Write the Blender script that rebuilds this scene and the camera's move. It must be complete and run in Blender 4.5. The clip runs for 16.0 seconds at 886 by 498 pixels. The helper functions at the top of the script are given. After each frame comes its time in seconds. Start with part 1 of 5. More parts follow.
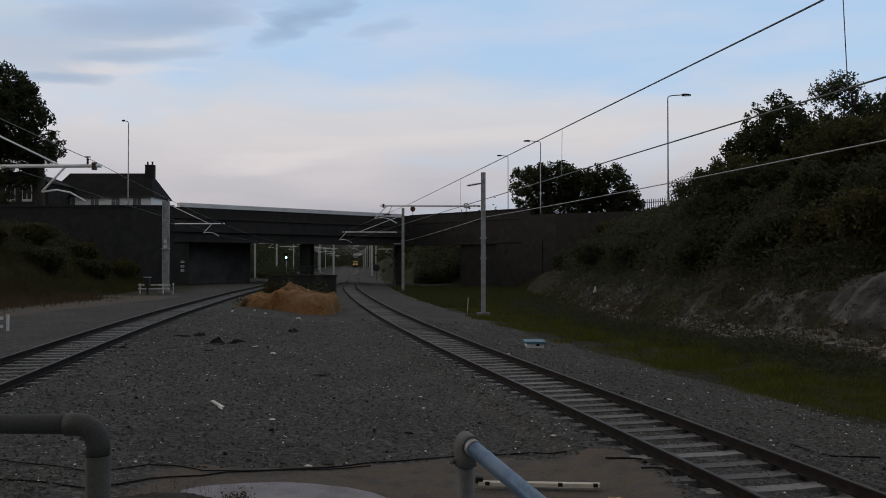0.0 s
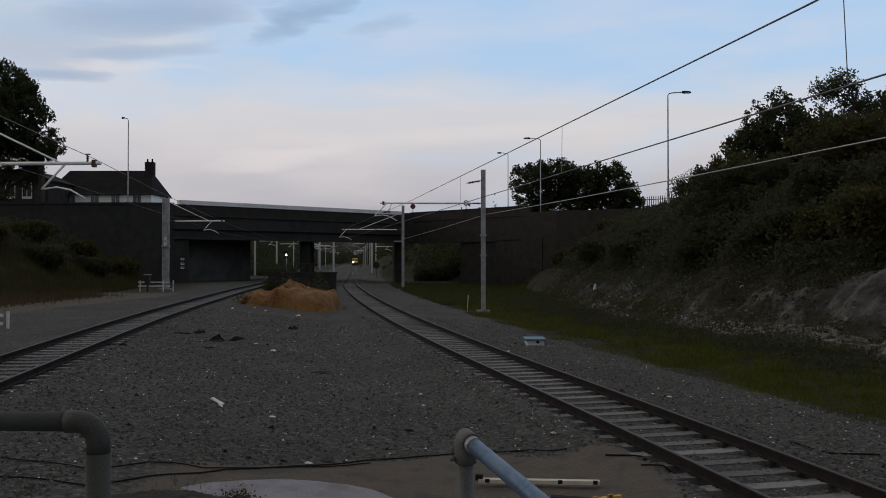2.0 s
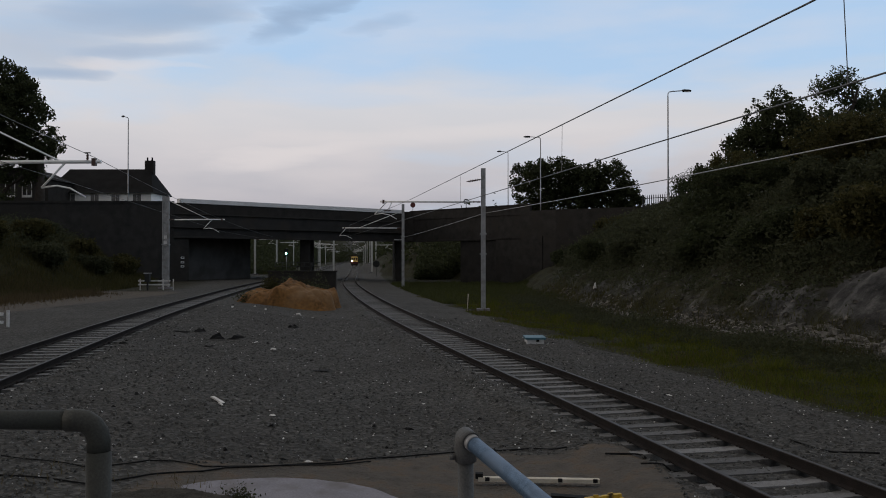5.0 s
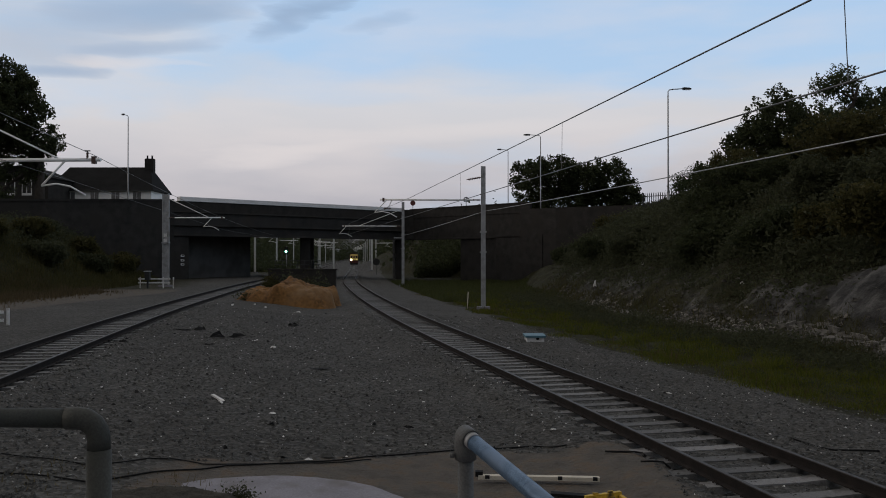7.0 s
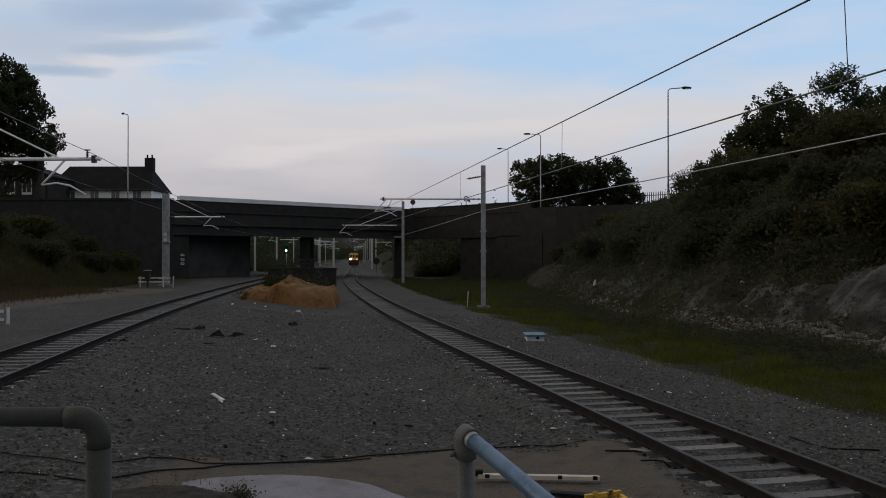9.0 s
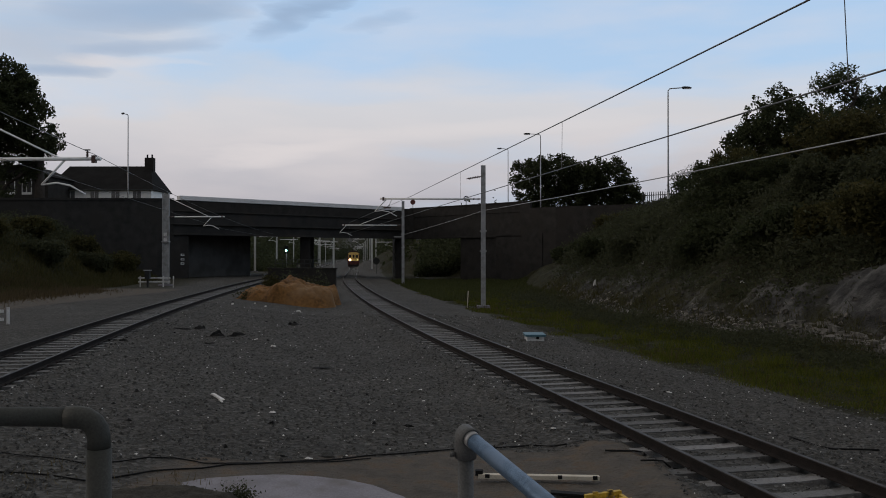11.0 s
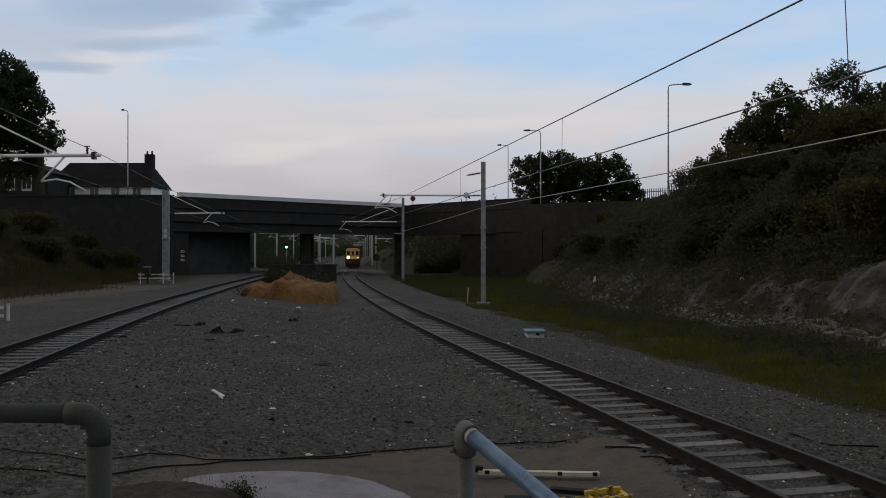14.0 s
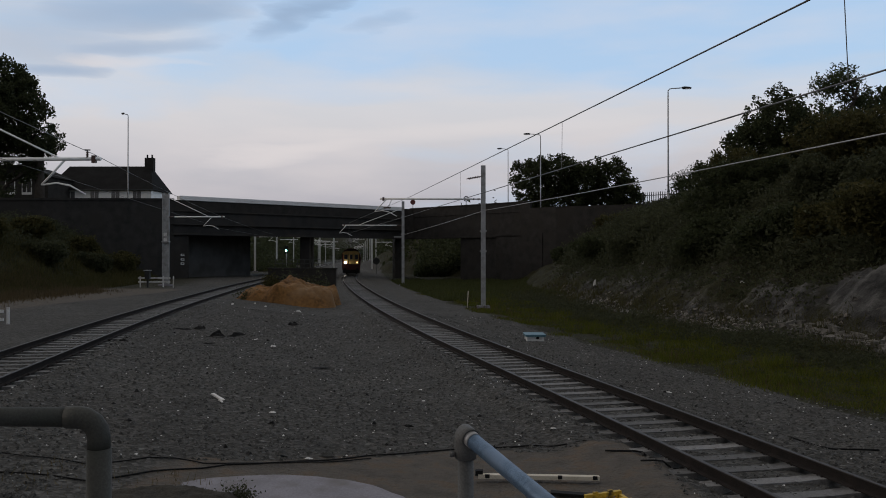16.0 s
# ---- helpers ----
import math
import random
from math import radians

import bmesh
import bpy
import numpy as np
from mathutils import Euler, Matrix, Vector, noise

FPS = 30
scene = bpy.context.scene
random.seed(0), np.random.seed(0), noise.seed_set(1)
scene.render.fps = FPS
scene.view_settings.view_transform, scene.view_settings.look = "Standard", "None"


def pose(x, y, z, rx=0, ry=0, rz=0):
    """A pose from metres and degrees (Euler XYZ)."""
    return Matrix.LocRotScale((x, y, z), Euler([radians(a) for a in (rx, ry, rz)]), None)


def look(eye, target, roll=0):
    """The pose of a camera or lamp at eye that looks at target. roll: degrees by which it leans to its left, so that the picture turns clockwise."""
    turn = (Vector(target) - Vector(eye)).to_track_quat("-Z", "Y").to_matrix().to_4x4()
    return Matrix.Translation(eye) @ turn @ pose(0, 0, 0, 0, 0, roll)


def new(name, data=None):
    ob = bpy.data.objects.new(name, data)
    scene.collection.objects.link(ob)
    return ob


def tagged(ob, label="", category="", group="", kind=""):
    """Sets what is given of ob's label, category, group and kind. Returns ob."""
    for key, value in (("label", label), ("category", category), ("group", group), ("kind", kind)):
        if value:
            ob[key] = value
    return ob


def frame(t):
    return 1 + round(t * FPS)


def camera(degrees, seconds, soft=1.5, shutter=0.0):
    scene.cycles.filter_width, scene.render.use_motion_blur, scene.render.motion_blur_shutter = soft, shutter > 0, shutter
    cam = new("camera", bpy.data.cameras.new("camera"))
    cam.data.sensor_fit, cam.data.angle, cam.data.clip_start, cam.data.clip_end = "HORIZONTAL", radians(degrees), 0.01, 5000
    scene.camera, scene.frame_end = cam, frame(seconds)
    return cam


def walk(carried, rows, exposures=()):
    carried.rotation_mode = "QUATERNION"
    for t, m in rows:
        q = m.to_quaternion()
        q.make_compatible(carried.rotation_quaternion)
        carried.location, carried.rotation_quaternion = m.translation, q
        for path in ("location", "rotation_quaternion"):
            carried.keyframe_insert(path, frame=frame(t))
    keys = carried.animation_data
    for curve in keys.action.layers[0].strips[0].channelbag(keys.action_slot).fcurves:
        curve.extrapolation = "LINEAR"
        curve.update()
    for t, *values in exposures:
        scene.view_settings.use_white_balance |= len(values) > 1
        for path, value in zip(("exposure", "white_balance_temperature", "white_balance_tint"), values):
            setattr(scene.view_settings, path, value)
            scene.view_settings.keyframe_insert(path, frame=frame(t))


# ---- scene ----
# ---- camera ----
LENS = 55.2
EYE = (0.0, 0.0, 3.0)
cam = camera(LENS, 16.0, soft=0.95)
# seconds and the tilt of the lens above the level, in thousandths of a radian
TILT = [(0, 15.6), (0.2, 15.5), (0.3, 9.7), (0.4, 7.4), (0.5, 6.4), (0.6, 6.3), (0.7, 4.0), (0.8, 0.6), (0.9, -1.6),
        (1.0, -0.8), (1.1, 1.2), (1.2, 3.2), (1.3, 5.6), (1.4, 8.8), (1.5, 10.5), (2.0, 12.5), (2.5, 7.9), (3.0, 10.6),
        (3.5, 12.5), (4.0, 12.5), (5.2, 10.2), (6.5, 7.4), (7.0, 8.5), (7.5, 8.5), (8.0, 10.5), (8.5, 9.5), (9.0, 7.5),
        (10.2, 7.4), (11.5, 7.4), (12.0, 7.4), (12.5, 6.2), (13.0, 4.2), (13.5, 4.3), (14.0, 3.3), (14.5, 3.3),
        (14.7, 4.3), (14.9, 8.8),
        (15.0, 7.3), (15.1, 3.3), (15.2, -0.6), (15.3, -3.3), (15.4, -3.9), (15.5, -3.3), (15.6, -1.9), (15.8, -2.0), (15.9, 2.4), (16.0, 7.5)]
walk(cam, [(t, look(EYE, (0, 100 * math.cos(a / 1000), 3.0 + 100 * math.sin(a / 1000)))) for t, a in TILT])

# ---- world, sun ----
SUN_EL, SUN_ROT = 6.0, -85.0
world = bpy.data.worlds.new("dusk_sky")
scene.world = world
world.use_nodes = True


def build_sky():
    nt = world.node_tree
    nt.nodes.clear()
    N, L = nt.nodes.new, nt.links.new
    out, bg = N("ShaderNodeOutputWorld"), N("ShaderNodeBackground")
    sky = N("ShaderNodeTexSky")
    sky.sky_type, sky.sun_disc = "NISHITA", False
    sky.sun_elevation, sky.sun_rotation = radians(SUN_EL), radians(SUN_ROT)
    tc, mp = N("ShaderNodeTexCoord"), N("ShaderNodeMapping")
    mp.inputs["Scale"].default_value = (1.0, 1.0, 4.5)
    mp.inputs["Rotation"].default_value = (0, radians(-4), 0)
    L(tc.outputs["Generated"], mp.inputs["Vector"])
    big, fine = N("ShaderNodeTexNoise"), N("ShaderNodeTexNoise")
    for n, sc, det in ((big, 2.3, 6), (fine, 5.5, 7)):
        n.inputs["Scale"].default_value, n.inputs["Detail"].default_value = sc, det
        n.inputs["Roughness"].default_value = 0.5
        L(mp.outputs["Vector"], n.inputs["Vector"])
    big.inputs["Distortion"].default_value = 0.3
    sep = N("ShaderNodeSeparateXYZ")
    L(tc.outputs["Generated"], sep.inputs[0])

    def mth(op, a, b, clamp=False):
        m = N("ShaderNodeMath")
        m.operation, m.use_clamp = op, clamp
        for i, s in enumerate((a, b)):
            if isinstance(s, (int, float)):
                m.inputs[i].default_value = s
            else:
                L(s, m.inputs[i])
        return m.outputs[0]

    def ramp(fac, stops):
        r = N("ShaderNodeValToRGB")
        e = r.color_ramp.elements
        while len(e) < len(stops):
            e.new(0.5)
        for el, (p, c) in zip(e, stops):
            el.position, el.color = p, (*c, 1)
        L(fac, r.inputs[0])
        return r.outputs[0]

    def mix(fac, a, b, kind="MIX"):
        m = N("ShaderNodeMix")
        m.data_type, m.blend_type = "RGBA", kind
        for i, s in ((0, fac), (6, a), (7, b)):
            if isinstance(s, (int, float)):
                m.inputs[i].default_value = s
            elif isinstance(s, tuple):
                m.inputs[i].default_value = (*s, 1)
            else:
                L(s, m.inputs[i])
        return m.outputs[2]

    # clear sky high up, a veil of cloud towards the horizon
    clear = mix(1.0, sky.outputs[0], (0.16, 0.16, 0.16), "MULTIPLY")
    clear = mix(0.7, clear, (0.53, 0.74, 1.05))
    height = sep.outputs[2]
    veil = ramp(height, [(0.0, (0.38, 0.375, 0.42)), (0.06, (0.44, 0.43, 0.475)), (0.115, (0.57, 0.558, 0.592)), (0.15, (0.64, 0.63, 0.655)), (0.19, (0.63, 0.65, 0.70)),
                         (0.32, (0.56, 0.57, 0.60)), (0.6, (0.54, 0.53, 0.525)), (1.0, (0.53, 0.515, 0.51))])
    gap = ramp(height, [(0.10, (0.10, 0.10, 0.10)), (0.165, (0.20, 0.20, 0.20)), (0.24, (0.44, 0.44, 0.44)), (0.36, (0.40, 0.40, 0.40)), (0.62, (0, 0, 0))])
    cover = mth("SUBTRACT", big.outputs[0], gap)
    cover = mth("ADD", cover, mth("MULTIPLY", sep.outputs[0], -0.2))
    cover = ramp(cover, [(0.12, (0, 0, 0)), (0.36, (1, 1, 1))])
    col = mix(cover, clear, veil)
    # pale streaks and grey undersides
    streak = ramp(fine.outputs[0], [(0.40, (0, 0, 0)), (0.72, (1, 1, 1))])
    col = mix(mth("MULTIPLY", streak, 0.30), col, (0.80, 0.72, 0.70))
    # long wisps of darker and of lit cloud: bearing, height, half sizes, slant, strength
    ahead = mth("MAXIMUM", sep.outputs[1], 0.05)
    wob = mth("MULTIPLY", mth("SUBTRACT", fine.outputs[0], 0.5), 0.26)
    wob2 = mth("MULTIPLY", mth("SUBTRACT", big.outputs[0], 0.5), 0.13)
    bear = mth("ADD", mth("DIVIDE", sep.outputs[0], ahead), wob)
    rise = mth("ADD", mth("DIVIDE", sep.outputs[2], ahead), wob2)

    def wisp(u0, v0, ru, rv, slant, k):
        du = mth("SUBTRACT", bear, u0)
        dv = mth("SUBTRACT", mth("SUBTRACT", rise, v0), mth("MULTIPLY", du, slant))
        du, dv = mth("DIVIDE", du, ru), mth("DIVIDE", dv, rv)
        r2 = mth("ADD", mth("MULTIPLY", du, du), mth("MULTIPLY", dv, dv))
        return mth("MULTIPLY", mth("SUBTRACT", 1.0, r2, True), k)

    for u0, v0, ru, rv, slant, k in ((-0.180, 0.285, 0.055, 0.026, 0.45, 0.75), (-0.44, 0.221, 0.075, 0.014, 0.0, 0.6), (-0.34, 0.256, 0.10, 0.016, 0.05, 0.5),
                                     (-0.06, 0.274, 0.05, 0.016, 0.2, 0.35), (-0.33, 0.302, 0.16, 0.022, 0.05, 0.65), (-0.47, 0.265, 0.16, 0.06, 0.0, 0.4)):
        col = mix(wisp(u0, v0, ru, rv, slant, k), col, (0.30, 0.41, 0.58))
    for u0, v0, ru, rv, slant, k in ((-0.16, 0.125, 0.12, 0.016, 0.1, 0.5), (-0.38, 0.235, 0.07, 0.010, -0.15, 0.45), (0.02, 0.16, 0.25, 0.022, 0.06, 0.3)):
        col = mix(wisp(u0, v0, ru, rv, slant, k), col, (0.78, 0.72, 0.71))
    # the sky is dimmer on the side away from the low sun
    away = ramp(mth("ADD", mth("MULTIPLY", sep.outputs[1], 0.5), 0.5), [(0.1, (0.58, 0.545, 0.51)), (0.75, (1, 1, 1))])
    col = mix(1.0, col, away, "MULTIPLY")
    L(col, bg.inputs[0])
    bg.inputs[1].default_value = 1.0
    L(bg.outputs[0], out.inputs[0])


build_sky()
sun = new("sun", bpy.data.lights.new("sun", "SUN"))
sun.data.energy, sun.data.angle, sun.data.color = 0.5, radians(20), (1.0, 0.86, 0.74)
# low behind thin cloud, well to the left of the view
sun.matrix_world = look((0, 0, 60), (math.sin(radians(SUN_ROT)) * -100, math.cos(radians(SUN_ROT)) * -100, 60 - 100 * math.tan(radians(10))))
scene.view_settings.exposure = 0.0


# ---- materials ----
def nodes(name, rough=0.8, metal=0.0):
    m = bpy.data.materials.new(name)
    m.use_nodes = True
    b = m.node_tree.nodes["Principled BSDF"]
    b.inputs["Roughness"].default_value, b.inputs["Metallic"].default_value = rough, metal
    return m, m.node_tree, b


def surface(name, dark, light, scale=6.0, fine=60.0, rough=0.85, metal=0.0, bump=0.3, per_piece=0.0, spec=0.3, island=0.0, stain=None):
    """Two scales of noise between two colours, fine relief, and a shift from piece to piece."""
    m, nt, b = nodes(name, rough, metal)
    N, L = nt.nodes.new, nt.links.new
    b.inputs["Specular IOR Level"].default_value = spec
    tc = N("ShaderNodeTexCoord")
    n1, n2 = N("ShaderNodeTexNoise"), N("ShaderNodeTexNoise")
    for n, s in ((n1, scale), (n2, fine)):
        n.inputs["Scale"].default_value, n.inputs["Detail"].default_value = s, 5
        L(tc.outputs["Object"], n.inputs["Vector"])
    add = N("ShaderNodeMath")
    add.operation = "MULTIPLY_ADD"
    add.inputs[1].default_value = 0.5
    L(n2.outputs[0], add.inputs[0])
    half = N("ShaderNodeMath")
    half.operation = "MULTIPLY"
    half.inputs[1].default_value = 0.5
    L(n1.outputs[0], half.inputs[0])
    L(half.outputs[0], add.inputs[2])
    fac = add.outputs[0]
    r = N("ShaderNodeValToRGB")
    r.color_ramp.elements[0].position, r.color_ramp.elements[1].position = 0.36, 0.64
    r.color_ramp.elements[0].color, r.color_ramp.elements[1].color = (*dark, 1), (*light, 1)
    L(fac, r.inputs[0])
    col = r.outputs[0]
    if stain:
        n3 = N("ShaderNodeTexNoise")
        n3.inputs["Scale"].default_value, n3.inputs["Detail"].default_value = stain[1], 6
        L(tc.outputs["Object"], n3.inputs["Vector"])
        r3 = N("ShaderNodeValToRGB")
        r3.color_ramp.elements[0].position, r3.color_ramp.elements[1].position = 0.5, 0.66
        L(n3.outputs[0], r3.inputs[0])
        mx = N("ShaderNodeMix")
        mx.data_type = "RGBA"
        mx.inputs[7].default_value = (*stain[0], 1)
        L(r3.outputs[0], mx.inputs[0])
        L(col, mx.inputs[6])
        col = mx.outputs[2]
    if per_piece or island:
        hs = N("ShaderNodeHueSaturation")
        mr = N("ShaderNodeMapRange")
        k = max(per_piece, island)
        mr.inputs[3].default_value, mr.inputs[4].default_value = 1 - k, 1 + k
        if per_piece:
            L(N("ShaderNodeObjectInfo").outputs["Random"], mr.inputs[0])
        else:
            L(N("ShaderNodeNewGeometry").outputs["Random Per Island"], mr.inputs[0])
        L(mr.outputs[0], hs.inputs["Value"])
        L(col, hs.inputs["Color"])
        col = hs.outputs[0]
    L(col, b.inputs["Base Color"])
    if bump:
        bp = N("ShaderNodeBump")
        bp.inputs["Strength"].default_value, bp.inputs["Distance"].default_value = bump, 0.02
        L(fac, bp.inputs["Height"])
        L(bp.outputs[0], b.inputs["Normal"])
    return m


def glow(name, col, strength):
    m, nt, b = nodes(name, 0.4)
    b.inputs["Base Color"].default_value = (*col, 1)
    b.inputs["Emission Color"].default_value = (*col, 1)
    b.inputs["Emission Strength"].default_value = strength
    return m


def leaf_material(name, dark, light):
    """Leaves: colour from leaf to leaf, a little light passing through."""
    m, nt, b = nodes(name, 0.65)
    N, L = nt.nodes.new, nt.links.new
    r = N("ShaderNodeValToRGB")
    r.color_ramp.elements[0].color, r.color_ramp.elements[1].color = (*dark, 1), (*light, 1)
    L(N("ShaderNodeNewGeometry").outputs["Random Per Island"], r.inputs[0])
    L(r.outputs[0], b.inputs["Base Color"])
    b.inputs["Specular IOR Level"].default_value = 0.12
    tl, mx = N("ShaderNodeBsdfTranslucent"), N("ShaderNodeMixShader")
    mx.inputs[0].default_value = 0.45
    L(r.outputs[0], tl.inputs["Color"])
    L(b.outputs[0], mx.inputs[1])
    L(tl.outputs[0], mx.inputs[2])
    L(mx.outputs[0], nt.nodes["Material Output"].inputs["Surface"])
    return m


MAT = {}
MAT["steel"] = surface("galvanised_steel", (0.26, 0.265, 0.27), (0.40, 0.405, 0.41), 3, 40, 0.5, 0.4, 0.08, stain=((0.22, 0.215, 0.21), 2.0))
# zinc pipe; the blue of the reflected sky is mixed into its colour
MAT["pipe"] = surface("sky_tinted_galvanised_pipe", (0.045, 0.080, 0.13), (0.115, 0.178, 0.26), 40, 260, 0.42, 0.4, 0.12, stain=((0.12, 0.17, 0.24), 9.0))
MAT["pipe_dull"] = surface("weathered_grey_pipe", (0.030, 0.031, 0.027), (0.056, 0.057, 0.05), 9, 160, 0.65, 0.15, 0.15, stain=((0.034, 0.037, 0.029), 5.0))
MAT["pipe_fit"] = surface("dull_zinc", (0.066, 0.066, 0.064), (0.112, 0.112, 0.108), 20, 160, 0.6, 0.2, 0.15)
# mast steel again, paler: the far masts' lit brightness is in the colour
MAT["far_mast"] = surface("lit_far_mast_steel", (0.46, 0.46, 0.45), (0.62, 0.62, 0.60), 2, 30, 0.6, 0.0, 0.05)
MAT["tube"] = surface("white_cantilever_tube", (0.75, 0.75, 0.74), (0.88, 0.88, 0.86), 4, 40, 0.45, 0.1, 0.05)
MAT["porcelain"] = surface("brown_insulator", (0.05, 0.03, 0.025), (0.11, 0.06, 0.05), 20, 90, 0.3, 0.0, 0.05)
MAT["wire"] = surface("weathered_copper_wire", (0.075, 0.075, 0.075), (0.15, 0.15, 0.15), 2, 30, 0.5, 0.5, 0.0)
MAT["wire_bright"] = surface("bare_aluminium_wire", (0.22, 0.22, 0.22), (0.36, 0.36, 0.36), 2, 30, 0.45, 0.4, 0.0)
MAT["rail_side"] = surface("rusted_rail_steel", (0.012, 0.0102, 0.0095), (0.028, 0.0225, 0.0195), 5, 90, 0.9, 0.0, 0.3, spec=0.15)
MAT["rail_top"] = surface("polished_rail_head", (0.022, 0.018, 0.016), (0.05, 0.042, 0.036), 1.5, 60, 0.52, 0.25, 0.05, spec=0.2)
MAT["sleeper"] = surface("weathered_concrete_sleeper", (0.10, 0.099, 0.098), (0.20, 0.197, 0.194), 4, 70, 0.9, 0.0, 0.6, per_piece=0.35, stain=((0.06, 0.056, 0.052), 4.0))
MAT["sleeper_far"] = surface("far_concrete_sleeper", (0.09, 0.086, 0.08), (0.17, 0.165, 0.155), 4, 70, 0.9, 0.0, 0.3, island=0.25)
MAT["stone"] = surface("ballast_stone", (0.036, 0.036, 0.034), (0.103, 0.102, 0.096), 8, 90, 0.9, 0.0, 0.5, island=0.55)
MAT["dark_earth"] = surface("dark_spilt_earth", (0.022, 0.021, 0.018), (0.062, 0.057, 0.048), 6, 60, 0.95, 0.0, 0.8, spec=0.1)
MAT["rubble"] = surface("grey_brown_rubble", (0.05, 0.046, 0.04), (0.17, 0.155, 0.135), 3, 40, 0.95, 0.0, 0.6, island=0.5)
MAT["pale_stone"] = surface("pale_limestone", (0.45, 0.44, 0.42), (0.7, 0.69, 0.67), 8, 60, 0.9, 0.0, 0.3, island=0.3)
MAT["ledge_stone"] = surface("pale_ledge_stone", (0.07, 0.067, 0.061), (0.25, 0.238, 0.215), 6, 60, 0.9, 0.0, 0.5, island=0.6)
MAT["bank_rock"] = surface("weathered_bank_rock", (0.018, 0.0165, 0.014), (0.085, 0.078, 0.068), 5, 50, 0.92, 0.0, 0.6, island=0.3)
MAT["brick_dark"] = surface("soot_black_brickwork", (0.020, 0.019, 0.018), (0.045, 0.042, 0.039), 1.2, 26, 0.9, 0.0, 0.4, spec=0.12, stain=((0.034, 0.031, 0.028), 0.5))
# brick lightened to make up for the light missing under the deck
MAT["grey_brick"] = surface("lightened_fill_brickwork", (0.05, 0.048, 0.046), (0.10, 0.097, 0.093), 0.6, 20, 0.9, 0.0, 0.3, stain=((0.05, 0.047, 0.043), 0.4))
MAT["girder"] = surface("dark_painted_girder", (0.020, 0.0192, 0.0182), (0.042, 0.040, 0.038), 0.8, 18, 0.7, 0.0, 0.15, spec=0.15, stain=((0.04, 0.034, 0.029), 0.4))
MAT["coping"] = surface("pale_grey_parapet_cap", (0.56, 0.56, 0.565), (0.74, 0.74, 0.745), 0.8, 20, 0.6, 0.0, 0.1)
MAT["concrete"] = surface("pale_cast_concrete", (0.155, 0.148, 0.165), (0.235, 0.227, 0.25), 1.6, 40, 0.85, 0.0, 0.25, stain=((0.14, 0.128, 0.13), 2.2))
MAT["sand"] = surface("orange_sand", (0.070, 0.036, 0.013), (0.23, 0.115, 0.036), 0.9, 6, 0.95, 0.0, 0.9, stain=((0.20, 0.125, 0.066), 0.4))
MAT["bark"] = surface("dark_bark", (0.02, 0.016, 0.013), (0.05, 0.042, 0.034), 3, 30, 0.9, 0.0, 0.6)
MAT["leaf"] = leaf_material("dark_green_leaf", (0.030, 0.037, 0.019), (0.060, 0.069, 0.031))
MAT["leaf_thin"] = leaf_material("ash_leaf", (0.035, 0.048, 0.024), (0.07, 0.085, 0.04))
MAT["scrub"] = leaf_material("scrub_leaf", (0.040, 0.045, 0.026), (0.070, 0.075, 0.039))
MAT["rough"] = leaf_material("rough_hill_grass", (0.040, 0.041, 0.016), (0.085, 0.076, 0.029))
MAT["grass"] = leaf_material("verge_grass", (0.044, 0.058, 0.008), (0.115, 0.121, 0.017))
MAT["verge_dull"] = leaf_material("dull_verge_grass", (0.034, 0.042, 0.014), (0.078, 0.086, 0.03))
MAT["straw"] = leaf_material("brown_bank_grass", (0.062, 0.047, 0.026), (0.115, 0.086, 0.046))
MAT["dry_grass"] = leaf_material("dry_grass", (0.06, 0.05, 0.025), (0.16, 0.13, 0.07))
MAT["yellow"] = surface("yellow_train_paint", (0.76, 0.49, 0.13), (0.84, 0.56, 0.18), 1.5, 30, 0.4, 0.0, 0.05, spec=0.5)
MAT["maroon"] = surface("dark_red_train_paint", (0.05, 0.012, 0.01), (0.09, 0.02, 0.016), 1.5, 30, 0.45, 0.0, 0.05)
MAT["under"] = surface("sooty_underframe", (0.012, 0.012, 0.012), (0.035, 0.032, 0.03), 3, 30, 0.8, 0.2, 0.2)
MAT["window"] = surface("dark_window_glass", (0.01, 0.011, 0.013), (0.02, 0.022, 0.025), 1, 5, 0.12, 0.0, 0.0, spec=0.3)
# house panes: the grey of their reflection is painted as base colour
MAT["sash"] = surface("reflection_grey_window", (0.09, 0.09, 0.09), (0.16, 0.16, 0.155), 1, 6, 0.15, 0.0, 0.0, spec=0.5)
MAT["headlight"] = glow("headlight_lens", (1.0, 0.93, 0.78), 150.0)
MAT["marker"] = glow("dim_headlight_lens", (1.0, 0.62, 0.25), 2.5)
MAT["signal_green"] = glow("green_signal_lens", (0.25, 1.0, 0.72), 14.0)
MAT["black"] = surface("black_rubber", (0.008, 0.008, 0.008), (0.02, 0.02, 0.02), 10, 80, 0.75, 0.0, 0.1, spec=0.1)
MAT["white_paint"] = surface("white_paint", (0.5, 0.5, 0.5), (0.72, 0.72, 0.71), 3, 40, 0.6, 0.0, 0.1, stain=((0.35, 0.33, 0.3), 3.0))
MAT["wood"] = surface("bleached_timber", (0.40, 0.36, 0.29), (0.58, 0.53, 0.44), 5, 80, 0.8, 0.0, 0.3)
MAT["crate"] = surface("yellow_plastic_crate", (0.42, 0.27, 0.03), (0.66, 0.45, 0.06), 5, 60, 0.55, 0.0, 0.2, stain=((0.07, 0.055, 0.03), 9.0))
MAT["blue_lid"] = surface("blue_plastic_lid", (0.05, 0.12, 0.16), (0.09, 0.18, 0.22), 5, 40, 0.5, 0.0, 0.1)
